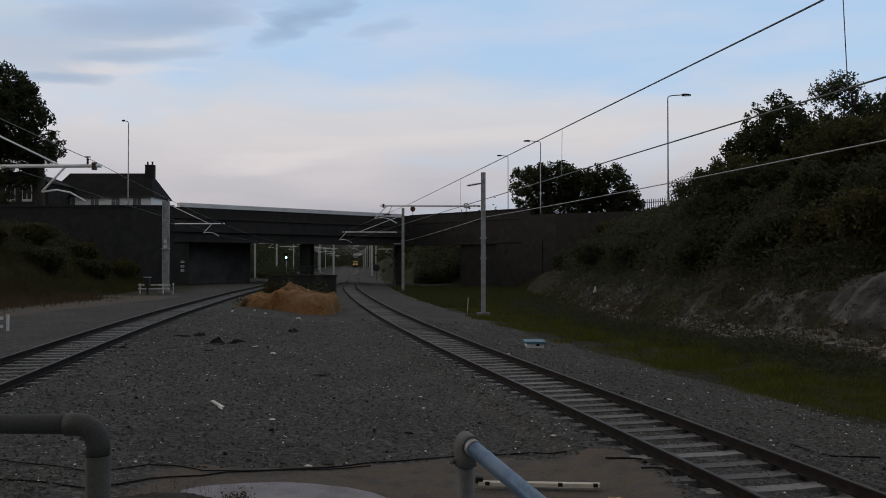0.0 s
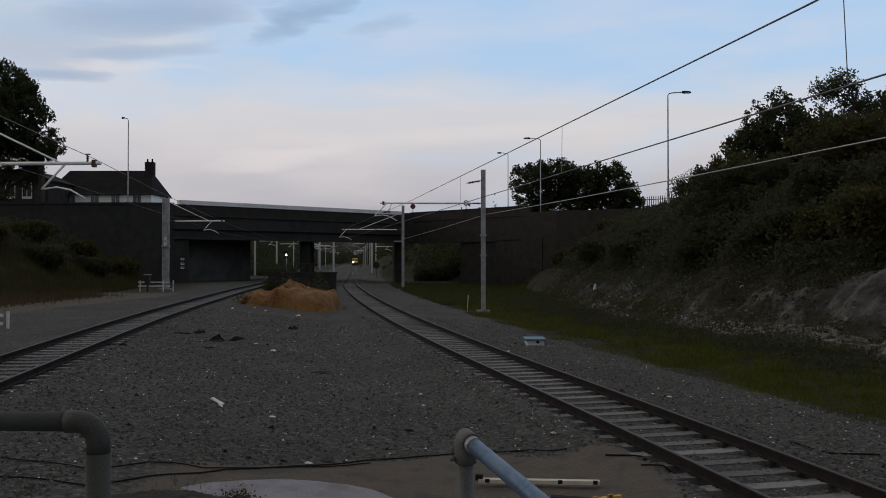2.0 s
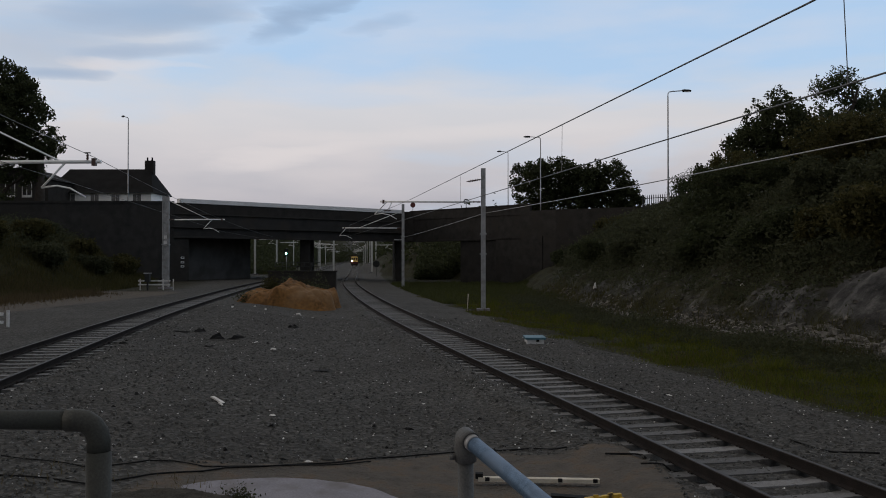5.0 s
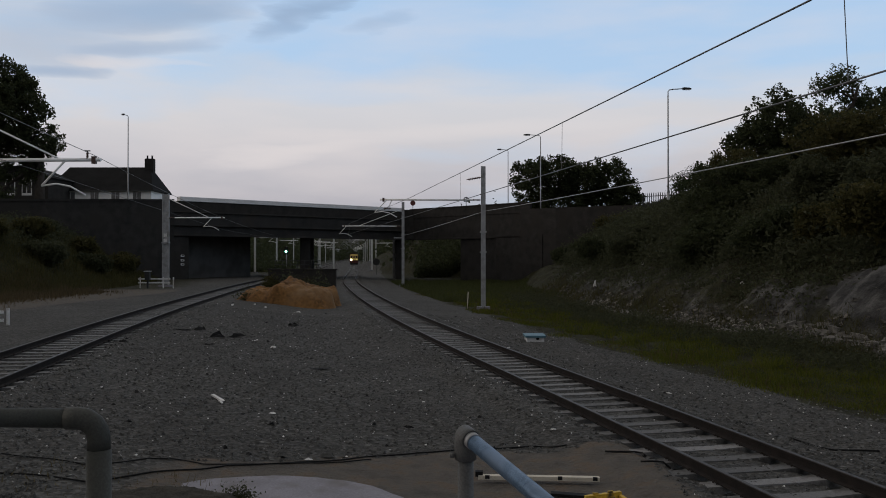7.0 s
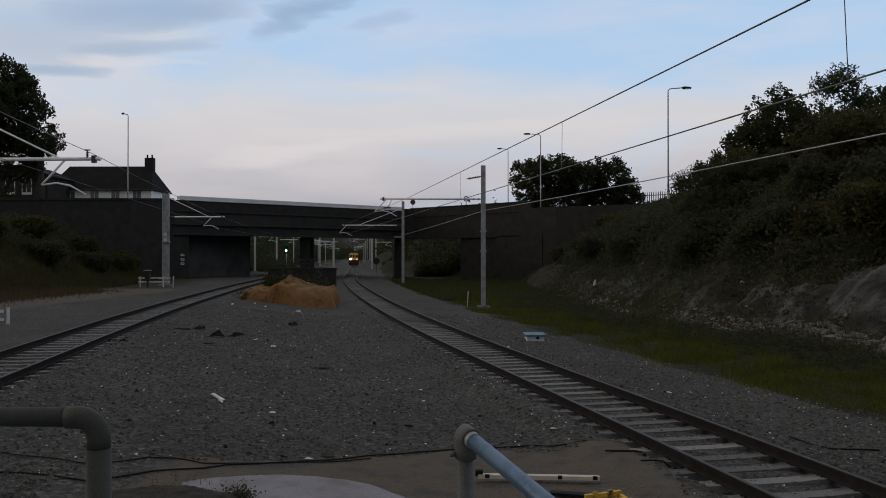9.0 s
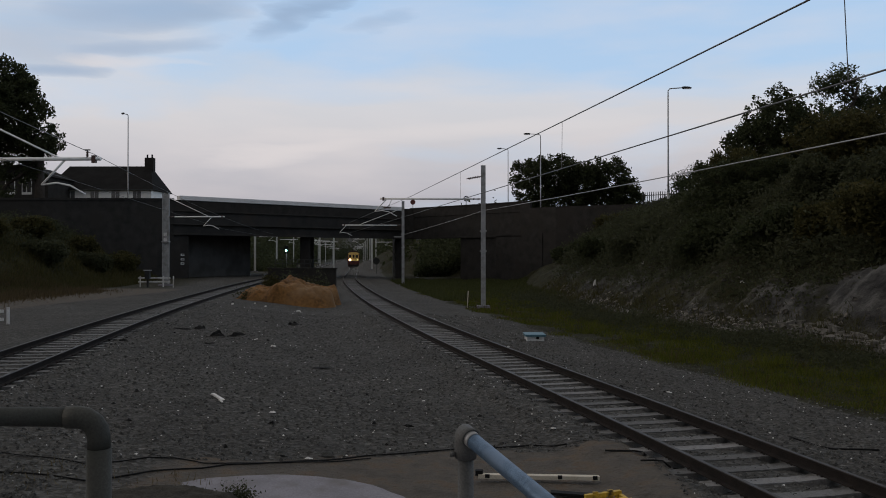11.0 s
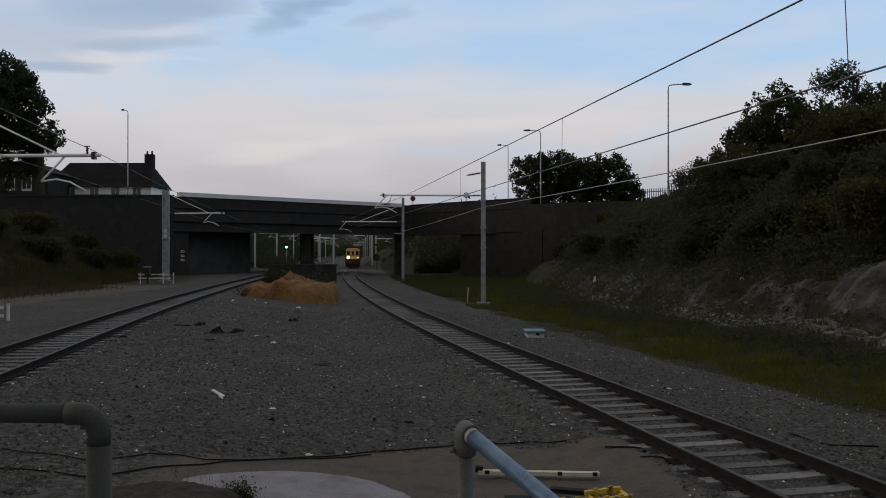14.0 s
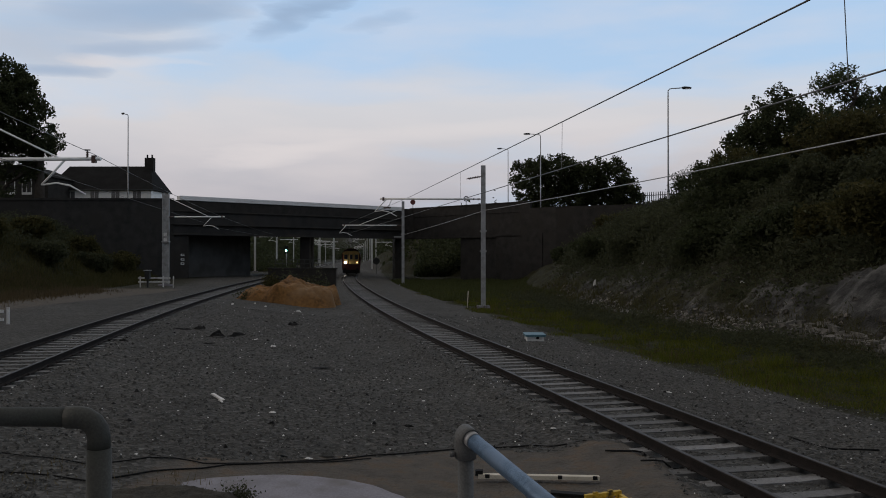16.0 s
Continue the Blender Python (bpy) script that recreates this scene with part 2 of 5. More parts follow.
MAT["slate"] = surface("dark_slate_roof", (0.010, 0.010, 0.010), (0.02, 0.02, 0.02), 1, 14, 0.9, 0.0, 0.3, spec=0.08)
MAT["render_wall"] = surface("cream_rendered_wall", (0.80, 0.79, 0.76), (0.90, 0.89, 0.86), 0.8, 20, 0.9, 0.0, 0.1)
MAT["sign_red"] = surface("faded_red_sign", (0.09, 0.025, 0.022), (0.16, 0.05, 0.045), 3, 30, 0.5, 0.0, 0.0)
MAT["fence"] = surface("dark_fence_paint", (0.018, 0.02, 0.02), (0.04, 0.042, 0.042), 3, 30, 0.6, 0.3, 0.1)


def ground_material():
    """Ballast, earth, grass soil and broken rock, laid where the ground's own zones say."""
    m, nt, b = nodes("cutting_ground", 0.95)
    N, L = nt.nodes.new, nt.links.new
    b.inputs["Specular IOR Level"].default_value = 0.15
    tc = N("ShaderNodeTexCoord")

    def noise_(s, det=6, rough=0.6):
        n = N("ShaderNodeTexNoise")
        n.inputs["Scale"].default_value, n.inputs["Detail"].default_value, n.inputs["Roughness"].default_value = s, det, rough
        L(tc.outputs["Object"], n.inputs["Vector"])
        return n.outputs[0]

    def ramp(f, *stops):
        r = N("ShaderNodeValToRGB")
        e = r.color_ramp.elements
        while len(e) < len(stops):
            e.new(0.5)
        for el, (p, c) in zip(e, stops):
            el.position, el.color = p, (*c, 1)
        L(f, r.inputs[0])
        return r.outputs[0]

    def mix(f, a, b_, kind="MIX"):
        x = N("ShaderNodeMix")
        x.data_type, x.blend_type = "RGBA", kind
        if isinstance(f, float):
            x.inputs[0].default_value = f
        else:
            L(f, x.inputs[0])
        L(a, x.inputs[6])
        L(b_, x.inputs[7])
        return x.outputs[2]

    vor = N("ShaderNodeTexVoronoi")
    vor.inputs["Scale"].default_value = 16.0
    L(tc.outputs["Object"], vor.inputs["Vector"])
    chips = ramp(vor.outputs["Color"], (0.0, (0.031, 0.0305, 0.029)), (0.6, (0.069, 0.068, 0.064)), (0.93, (0.115, 0.114, 0.108)), (1.0, (0.26, 0.255, 0.24)))
    patches = ramp(noise_(0.35), (0.35, (0.85, 0.83, 0.82)), (0.68, (1.15, 1.14, 1.12)))
    ballast = mix(1.0, chips, patches, "MULTIPLY")
    earth = ramp(noise_(2.2), (0.3, (0.075, 0.068, 0.06)), (0.52, (0.108, 0.096, 0.082)), (0.62, (0.122, 0.094, 0.07)), (0.78, (0.11, 0.104, 0.096)))
    soil = ramp(noise_(1.5), (0.3, (0.012, 0.012, 0.006)), (0.7, (0.036, 0.035, 0.014)))
    rock = ramp(noise_(0.9, 9, 0.7), (0.38, (0.02, 0.0198, 0.019)), (0.50, (0.047, 0.0465, 0.045)), (0.66, (0.12, 0.117, 0.111)))
    va = N("ShaderNodeVertexColor")
    va.layer_name = "zone"
    sp = N("ShaderNodeSeparateColor")
    L(va.outputs[0], sp.inputs[0])
    jag = noise_(1.8, 8, 0.7)

    def sharp(ch):
        a = N("ShaderNodeMath")
        a.operation = "MULTIPLY_ADD"
        L(jag, a.inputs[0])
        a.inputs[1].default_value = 0.7
        L(sp.outputs[ch], a.inputs[2])
        return ramp(a.outputs[0], (0.72, (0, 0, 0)), (0.98, (1, 1, 1)))

    col = mix(sharp(0), ballast, soil)
    col = mix(sharp(1), col, rock)
    col = mix(sharp(2), col, earth)
    L(col, b.inputs["Base Color"])
    bp = N("ShaderNodeBump")
    bp.inputs["Strength"].default_value, bp.inputs["Distance"].default_value = 0.7, 0.04
    L(vor.outputs["Distance"], bp.inputs["Height"])
    bp2 = N("ShaderNodeBump")
    bp2.inputs["Strength"].default_value, bp2.inputs["Distance"].default_value = 0.6, 0.25
    L(noise_(2.5, 9, 0.7), bp2.inputs["Height"])
    L(bp.outputs[0], bp2.inputs["Normal"])
    L(bp2.outputs[0], b.inputs["Normal"])
    return m


MAT["ground"] = ground_material()


# ---- building helpers ----
def thing(name, m, label, category, group=""):
    ob = new(name)
    ob.matrix_basis = m
    ob.empty_display_size = 0.2
    return tagged(ob, label, category, group)


def bm_mesh(name, bm, material, bevel=0.0):
    if bevel:
        bmesh.ops.bevel(bm, geom=[e for e in bm.edges if e.calc_face_angle(0) > 0.6], offset=bevel, segments=1, affect="EDGES")
    me = bpy.data.meshes.new(name)
    bm.to_mesh(me)
    bm.free()
    me.materials.append(material)
    return me


def part(name, bm, material, parent, label="", bevel=0.0):
    """One mesh object under a thing or under a part."""
    ob = new(name, bm_mesh(name, bm, material, bevel))
    ob.parent = parent
    return tagged(ob, label)


def shared(name, me, parent, m):
    ob = new(name, me)
    ob.parent, ob.matrix_basis = parent, m
    return ob


def np_mesh(name, verts, faces, material, smooth=False):
    me = bpy.data.meshes.new(name)
    me.from_pydata(verts if isinstance(verts, list) else verts.tolist(), [], faces if isinstance(faces, list) else faces.tolist())
    me.materials.append(material)
    if smooth:
        me.polygons.foreach_set("use_smooth", [True] * len(me.polygons))
    me.update()
    return me


def B():
    return bmesh.new()


def box(bm, x0, x1, y0, y1, z0, z1, m=None):
    vs = [bm.verts.new((x, y, z)) for z in (z0, z1) for x, y in ((x0, y0), (x1, y0), (x1, y1), (x0, y1))]
    for f in ((3, 2, 1, 0), (4, 5, 6, 7), (0, 1, 5, 4), (1, 2, 6, 5), (2, 3, 7, 6), (3, 0, 4, 7)):
        bm.faces.new([vs[i] for i in f])
    if m is not None:
        bmesh.ops.transform(bm, matrix=m, verts=vs)
    return bm


def prism(bm, poly, y0, y1, m=None):
    """A side profile in x and z, carried from y0 to y1."""
    a = [bm.verts.new((x, y0, z)) for x, z in poly]
    b = [bm.verts.new((x, y1, z)) for x, z in poly]
    n = len(poly)
    bm.faces.new(a)
    bm.faces.new(b[::-1])
    for i in range(n):
        bm.faces.new((a[(i + 1) % n], a[i], b[i], b[(i + 1) % n]))
    if m is not None:
        bmesh.ops.transform(bm, matrix=m, verts=a + b)
    return bm


def tube(bm, pts, r, seg=8, r1=None):
    """A round bar through the points, tapering to r1."""
    pts = [Vector(p) for p in pts]
    r1 = r if r1 is None else r1
    rings, up = [], None
    for i, p in enumerate(pts):
        d = (pts[min(i + 1, len(pts) - 1)] - pts[max(i - 1, 0)]).normalized()
        if up is None:
            up = d.orthogonal().normalized()
        up = (up - d * up.dot(d)).normalized()
        side = d.cross(up)
        rr = r + (r1 - r) * i / max(1, len(pts) - 1)
        rings.append([bm.verts.new(p + rr * (math.cos(a) * up + math.sin(a) * side)) for a in [k * math.tau / seg for k in range(seg)]])
    for a, b in zip(rings, rings[1:]):
        for k in range(seg):
            f = bm.faces.new((a[k], a[(k + 1) % seg], b[(k + 1) % seg], b[k]))
            f.smooth = seg > 5
    bm.faces.new(rings[0][::-1])
    bm.faces.new(rings[-1])
    return bm


def lathe(bm, prof, seg=14, m=None):
    """A profile of radius and height turned about z."""
    rings, vs = [], []
    for r, z in prof:
        rings.append([bm.verts.new((r * math.cos(k * math.tau / seg), r * math.sin(k * math.tau / seg), z)) for k in range(seg)])
        vs += rings[-1]
    for a, b in zip(rings, rings[1:]):
        for k in range(seg):
            bm.faces.new((a[k], a[(k + 1) % seg], b[(k + 1) % seg], b[k])).smooth = True
    bm.faces.new(rings[0][::-1])
    bm.faces.new(rings[-1])
    if m is not None:
        bmesh.ops.transform(bm, matrix=m, verts=vs)
    return bm


def spline(ctrl):
    """A smooth x over y through the control pairs, straight beyond its ends."""
    ys, xs = [np.array(c, float) for c in zip(*ctrl)]
    n = len(ys)
    h = np.diff(ys)
    A, r = np.eye(n), np.zeros(n)
    for i in range(1, n - 1):
        A[i, i - 1:i + 2] = h[i - 1], 2 * (h[i - 1] + h[i]), h[i]
        r[i] = 6 * ((xs[i + 1] - xs[i]) / h[i] - (xs[i] - xs[i - 1]) / h[i - 1])
    k = np.linalg.solve(A, r)

    def at(y):
        y = np.asarray(y, float)
        i = np.clip(np.searchsorted(ys, y) - 1, 0, n - 2)
        yc = np.clip(y, ys[0], ys[-1])
        a, b = (ys[i + 1] - yc) / h[i], (yc - ys[i]) / h[i]
        v = a * xs[i] + b * xs[i + 1] + ((a ** 3 - a) * k[i] + (b ** 3 - b) * k[i + 1]) * h[i] ** 2 / 6
        s0 = (xs[1] - xs[0]) / h[0] - h[0] * (2 * k[0] + k[1]) / 6
        s1 = (xs[-1] - xs[-2]) / h[-1] + h[-1] * (k[-2] + 2 * k[-1]) / 6
        return v + np.where(y < ys[0], (y - ys[0]) * s0, 0) + np.where(y > ys[-1], (y - ys[-1]) * s1, 0)
    return at


def smooth(a, b, v):
    t = np.clip((np.asarray(v, float) - a) / (b - a), 0, 1)
    return t * t * (3 - 2 * t)


# ---- the plan: two running lines through a cutting ----
RAIL = 0.25        # rail head above the ballast of the curving line
LIFT = 0.50        # the other line lies higher
line_a = spline([(-40, 12.0), (0, 6.45), (12.2, 4.05), (18.3, 2.72), (27.5, 0.68), (38.7, -1.6), (56, -4.68), (76.4, -7.85), (100, -11.0), (125, -13.5), (200, -21.1), (420, -43.4), (900, -92.0)])
line_b = spline([(-40, -1.8), (0, -6.5), (20, -9.65), (30, -11.25), (42, -12.9), (50, -13.85), (62, -15.2), (85, -17.2), (105, -18.9), (130, -21.0), (200, -28.0), (420, -50.4), (900, -99.0)])
foot_r = spline([(-40, 26), (0, 19), (16, 16.0), (27, 13.6), (38, 10.6), (56, 8.2), (80, 7.2), (100, 9.0), (116, 5.0), (130, -2.0), (300, -14.0), (900, -60.0)])
foot_l = spline([(-40, -30), (0, -27), (50, -27.2), (60, -26.5), (76, -27.6), (94, -31.5), (130, -31.0), (160, -35.5), (300, -50.0), (900, -118.0)])
BUMPS = [(random.uniform(0.05, 0.35), random.uniform(0, 6.28), random.uniform(0, 6.28), random.uniform(0.7, 1.3)) for _ in range(10)]


def ripple(x, y):
    v = 0
    for k, (w, p, q, a) in enumerate(BUMPS):
        v = v + a * np.sin(w * (x * math.cos(q) + y * math.sin(q)) * (1 + k * 0.5) + p) / (1 + k * 0.4)
    return v / 4


def ground_z(x, y):
    x, y = np.asarray(x, float), np.asarray(y, float)
    a, b = line_a(y), line_b(y)
    u = (a - x) / (a - b)
    z = LIFT * smooth(0.3, 0.85, u) - 0.02
    # ballast shoulder falls to the verge beyond the right-hand line
    z = z - 0.12 * smooth(3.4, 5.5, x - a)
    for c in (a, b):
        d = np.abs(x - c)
        z = z + 0.135 * smooth(0.9, 1.12, d) * smooth(2.2, 1.6, d) + 0.082 * smooth(0.7, 0.55, d)
    r = x - foot_r(y)
    rise = 1
    bank = 1.7 * smooth(-0.4, 2.6, r) + 6.6 * smooth(1.5, 15, r) + 1.0 * smooth(14, 40, r)
    z = z + bank * rise + ripple(x * 2.2, y * 2.2) * 0.35 * smooth(0, 3, r) + ripple(x * 6.5, y * 6.5) * 0.4 * smooth(0.2, 1.5, r) * smooth(9, 5, r)
    # a bare shoulder of rock stands out of the bank
    z = z + (0.72 + 0.07 * ripple(x * 9, y * 9)) * np.exp(-((x - 15.9) / 1.35) ** 2 - ((y - 30.5) / 2.0) ** 2)
    s = foot_l(y) - x
    z = z + (4.6 * smooth(-1.0, 9, s) + 3.2 * smooth(7, 24, s)) * rise + ripple(x, y) * 0.15 * smooth(0, 4, s)
    z = z + 22 * smooth(475, 640, y)
    return z + ripple(x * 3, y * 3) * 0.03 * smooth(1.6, 3, np.abs(x - a)) * smooth(1.6, 3, np.abs(x - b))


def gz(x, y):
    return float(ground_z(x, y))


def stretch(a, b, first, grow):
    out, step = [], first
    while a < b:
        out.append(a)
        a += step
        step *= grow
    return out + [b]


def build_ground():
    xs = np.array([-v for v in stretch(34, 1600, 1.0, 1.13)][::-1] + list(np.arange(-33.6, -14, 0.4)) + list(np.arange(-14, 20, 0.25)) + list(np.arange(20, 44, 0.5)) + stretch(44, 1600, 1.0, 1.13))
    ys = np.array([-v for v in stretch(4, 700, 1.5, 1.2)][::-1] + list(np.arange(-3.5, 50, 0.25)) + list(np.arange(50, 130, 0.6)) + stretch(130, 2500, 1.0, 1.05))
    X, Y = np.meshgrid(xs, ys)
    Z = ground_z(X, Y)
    nx, ny = len(xs), len(ys)
    i = np.arange(nx * ny).reshape(ny, nx)
    F = np.stack([i[:-1, :-1], i[:-1, 1:], i[1:, 1:], i[1:, :-1]], -1).reshape(-1, 4)
    me = np_mesh("ground", np.stack([X, Y, Z], -1).reshape(-1, 3), F, MAT["ground"], True)
    a, b, r, s = line_a(Y), line_b(Y), X - foot_r(Y), foot_l(Y) - X
    grass = np.maximum(smooth(4.6, 5.5, X - a - 0.25 * np.sin(Y)), smooth(-0.6, 0.6, s))
    grass = np.maximum(grass, smooth(150, 220, Y) * smooth(4, 7, np.abs(X - (a + b) / 2)))
    grass = np.maximum(grass, 0.56 * smooth(-10, -3, s))
    rock = smooth(-0.6, 0.6, r) * (1 - smooth(2.6, 6.0, r)) * (1 - smooth(62, 80, Y)) * (0.42 + 0.14 * np.sin(Y * 0.37 + r) + 0.12 * np.sin(Y * 0.9 - r * 2))
    rock = np.maximum(rock, 0.85 * np.exp(-((Y - 28) / 4.5) ** 2 - ((r - 2.2) / 1.9) ** 2))
    rock = np.maximum(rock, 0.7 * np.exp(-((Y - 56) / 3.0) ** 2 - ((r - 1.4) / 1.2) ** 2))
    rock = np.maximum(rock, 0.62 * np.exp(-((r - 0.3) / 0.45) ** 2) * smooth(60, 50, Y))
    rock = np.maximum(rock, 1.0 * np.exp(-(((X - 15.6) / 1.7) ** 4) - ((Y - 30.2) / 2.4) ** 4))
    mid = (X > -8) & (X < 4)
    edge = 13.1 + 0.5 * np.minimum(X, 0) + 0.12 * np.sin(X * 3.1)
    earth = np.where(mid, smooth(edge + 0.3, edge - 0.3, Y) * smooth(3.4, 2.7, X) * smooth(-4.4, -2.9, X), 0)
    earth = np.maximum(earth, 1.0 * smooth(5.6, 2.4, np.abs(s + 3.4)) * smooth(70, 58, Y))
    col = np.stack([grass, rock, earth, np.ones_like(X)], -1).reshape(-1).astype(np.float32)
    at = me.color_attributes.new("zone", "FLOAT_COLOR", "POINT")
    at.data.foreach_set("color", col)
    tagged(new("ground", me), "grey ballast and earth floor of a railway cutting with grassy banks", "ground", kind="structure")


build_ground()


# ---- tracks ----
def path_points(line, y0, y1, step):
    """Points along a line at even steps: x, y and heading."""
    out, y = [], y0
    while y < y1:
        s = float(line(y + 0.05) - line(y - 0.05)) / 0.1
        out.append((float(line(y)), y, s))
        y += step / math.hypot(1, s)
    return out


RAIL_SECTION = [(-0.07, 0.0), (0.07, 0.0), (0.07, 0.014), (0.012, 0.032), (0.010, 0.115), (0.036, 0.126), (0.036, 0.150), (0.027, 0.158), (-0.027, 0.158), (-0.036, 0.150), (-0.036, 0.126), (-0.010, 0.115), (-0.012, 0.032), (-0.07, 0.014)]


def build_track(name, line, lift, label):
    track = thing(name, pose(0, 0, 0), label, "railway track")
    ys = list(np.arange(-12, 60, 1.0)) + list(np.arange(60, 160, 2.5)) + list(np.arange(160, 480, 12))
    base = RAIL + lift - 0.158
    for side in (-0.7525, 0.7525):
        body, head = B(), B()
        prev = prev_h = None
        for y in ys:
            s = float(line(y + 0.05) - line(y - 0.05)) / 0.1
            nx, ny = 1 / math.hypot(1, s), -s / math.hypot(1, s)
            cx, cy = float(line(y)), y
            ring = [body.verts.new((cx + nx * (side + u), cy + ny * (side + u), base + w)) for u, w in RAIL_SECTION]
            rh = [head.verts.new((cx + nx * (side + u), cy + ny * (side + u), base + w)) for u, w in ((-0.033, 0.1535), (-0.026, 0.1605), (0.026, 0.1605), (0.033, 0.1535))]
            if prev:
                for k in range(len(ring)):
                    body.faces.new((prev[k], ring[k], ring[(k + 1) % len(ring)], prev[(k + 1) % len(ring)]))
                for k in range(3):
                    head.faces.new((prev_h[k], prev_h[k + 1], rh[k + 1], rh[k]))
            prev, prev_h = ring, rh
        bmesh.ops.recalc_face_normals(body, faces=body.faces)
        rail = part("rail", body, MAT["rail_side"], track)
        part("rail_head", head, MAT["rail_top"], rail, "polished running surface")
    # concrete sleepers, dished in the middle
    bm = B()
    prof = [(-1.25, 0.0), (-1.25, 0.17), (-1.18, 0.20), (-0.55, 0.205), (-0.3, 0.192), (0.3, 0.192), (0.55, 0.205), (1.18, 0.20), (1.25, 0.17), (1.25, 0.0)]
    prism(bm, prof, -0.125, 0.125)
    me = bm_mesh("sleeper", bm, MAT["sleeper"], 0.015)
    clip_me = bm_mesh("rail_clip", tube(B(), [(0.1, -0.05, 0.215), (0.085, 0.0, 0.245), (0.1, 0.05, 0.215)], 0.014, 4), MAT["rail_side"])
    z0 = base - 0.205
    pts = path_points(line, 4.0, 465, 0.65)
    for x, y, s in pts[:150]:
        m = pose(x, y, z0 + random.uniform(-0.008, 0.004), 0, 0, math.degrees(-math.atan(s)) + random.uniform(-0.7, 0.7))
        sl = shared("sleeper", me, track, m)
        if y < 24:
            for sx in (-0.7525, 0.7525):
                shared("rail_clip", clip_me, sl, pose(sx, 0, 0))
                shared("rail_clip", clip_me, sl, pose(sx, 0, 0, 0, 0, 180))
    V, F = [], []
    for x, y, s in pts[150:]:
        c, n = math.cos(-math.atan(s)), math.sin(-math.atan(s))
        k = len(V)
        V += [(x + c * u - n * v, y + n * u + c * v, z0 + w) for w in (0.05, 0.19) for u, v in ((-1.25, -0.12), (1.25, -0.12), (1.25, 0.12), (-1.25, 0.12))]
        F += [tuple(k + j for j in f) for f in ((4, 5, 6, 7), (0, 1, 5, 4), (1, 2, 6, 5), (2, 3, 7, 6), (3, 0, 4, 7))]
    far = new("far_sleepers", np_mesh("far_sleepers", V, F, MAT["sleeper_far"]))
    far.parent = track
    tagged(far, kind="stuff")
    return track


build_track("railway_track", line_a, 0.0, "curving railway track with rusty rails on concrete sleepers")
build_track("railway_track", line_b, LIFT, "railway track on the raised side of the gravel yard")


def scatter_stones(name, n, region, sizes, mat, label, seed):
    """Angular stones half sunk in the ground, one joined bed of them."""
    rng = np.random.default_rng(seed)
    px, py = region(rng, n)
    r = rng.uniform(sizes[0], sizes[1], len(px))
    base = np.array([(1, 0, 0), (0.2, 0.9, 0.1), (-0.9, 0.3, 0), (-0.3, -1, 0.1), (0.1, 0.05, 0.8), (0.5, -0.5, 0.55), (-0.4, 0.4, 0.6)])
    faces = np.array([(0, 1, 6), (0, 6, 4), (1, 2, 6), (2, 3, 4), (2, 4, 6), (3, 0, 5), (3, 5, 4), (0, 4, 5)])
    k = len(px)
    ang = rng.uniform(0, 6.28, k)
    P = base[None] * (r[:, None, None] * rng.uniform(0.6, 1.2, (k, 1, 3))) + rng.normal(0, 0.12, (k, 7, 3)) * r[:, None, None]
    x = P[..., 0] * np.cos(ang)[:, None] - P[..., 1] * np.sin(ang)[:, None] + px[:, None]
    y = P[..., 0] * np.sin(ang)[:, None] + P[..., 1] * np.cos(ang)[:, None] + py[:, None]
    z = P[..., 2] + (ground_z(px, py) - 0.1 * r)[:, None]
    V = np.stack([x, y, z], -1).reshape(-1, 3)
    F = (faces[None] + (np.arange(k) * 7)[:, None, None]).reshape(-1, 3)
    return tagged(new(name, np_mesh(name, V, F, mat)), label, "gravel", kind="stuff")


def yard(y0, y1, x0=-9.5, x1=10.5):
    def region(rng, n):
        # denser close by
        y = y0 + (y1 - y0) * rng.random(n) ** 1.7
        x = rng.uniform(x0, x1, n) - (y - 10) * 0.12
        a = line_a(y)
        keep = (x - a < 5.2 + 0.5 * rng.normal(0, 1, n)) & (np.abs(np.abs(x - a) - 0.75) > 0.2) & ((np.abs(x - a) > 0.6) | (rng.random(n) < 0.55)) & (np.abs(np.abs(x - line_b(y)) - 0.75) > 0.2) & ~((y < 13.0 + 0.5 * np.minimum(x, 0)) & (x > -4.4) & (x < 2.9))
        return x[keep], y[keep]
    return region


scatter_stones("ballast_stones", 42000, yard(9.0, 42), (0.018, 0.045), MAT["stone"], "loose grey ballast stones over the yard", 3)
scatter_stones("pale_stones", 2300, yard(9.0, 44), (0.005, 0.027), MAT["pale_stone"], "scattered pale stones and chips on the ballast", 4)
scatter_stones("dark_debris", 110, yard(12.0, 46, -8, 7), (0.03, 0.08), MAT["black"], "dark scraps and clinker lying on the ballast", 5)


def bank_foot(y0, y1, r0, r1):
    def region(rng, n):
        y = rng.uniform(y0, y1, n)
        t = r0 + (r1 - r0) * rng.random(n) ** 1.5
        keep = np.sin(y * 0.55) + 0.6 * np.sin(y * 1.7 + t) + rng.normal(0, 0.6, n) > -0.1
        return (foot_r(y) + t)[keep], y[keep]
    return region


scatter_stones("bank_rubble", 2200, bank_foot(17, 62, -0.2, 1.2), (0.03, 0.15), MAT["rubble"], "broken rubble along the foot of the bank", 5)
scatter_stones("bank_rubble", 900, bank_foot(23, 38, -0.7, 0.5), (0.03, 0.13), MAT["rubble"], "pale ledge of broken stone at the foot of the bank", 7)
scatter_stones("bank_rubble", 200, bank_foot(17, 62, 0.8, 4.0), (0.04, 0.14), MAT["rubble"], "rocks showing through the steep bank", 6)


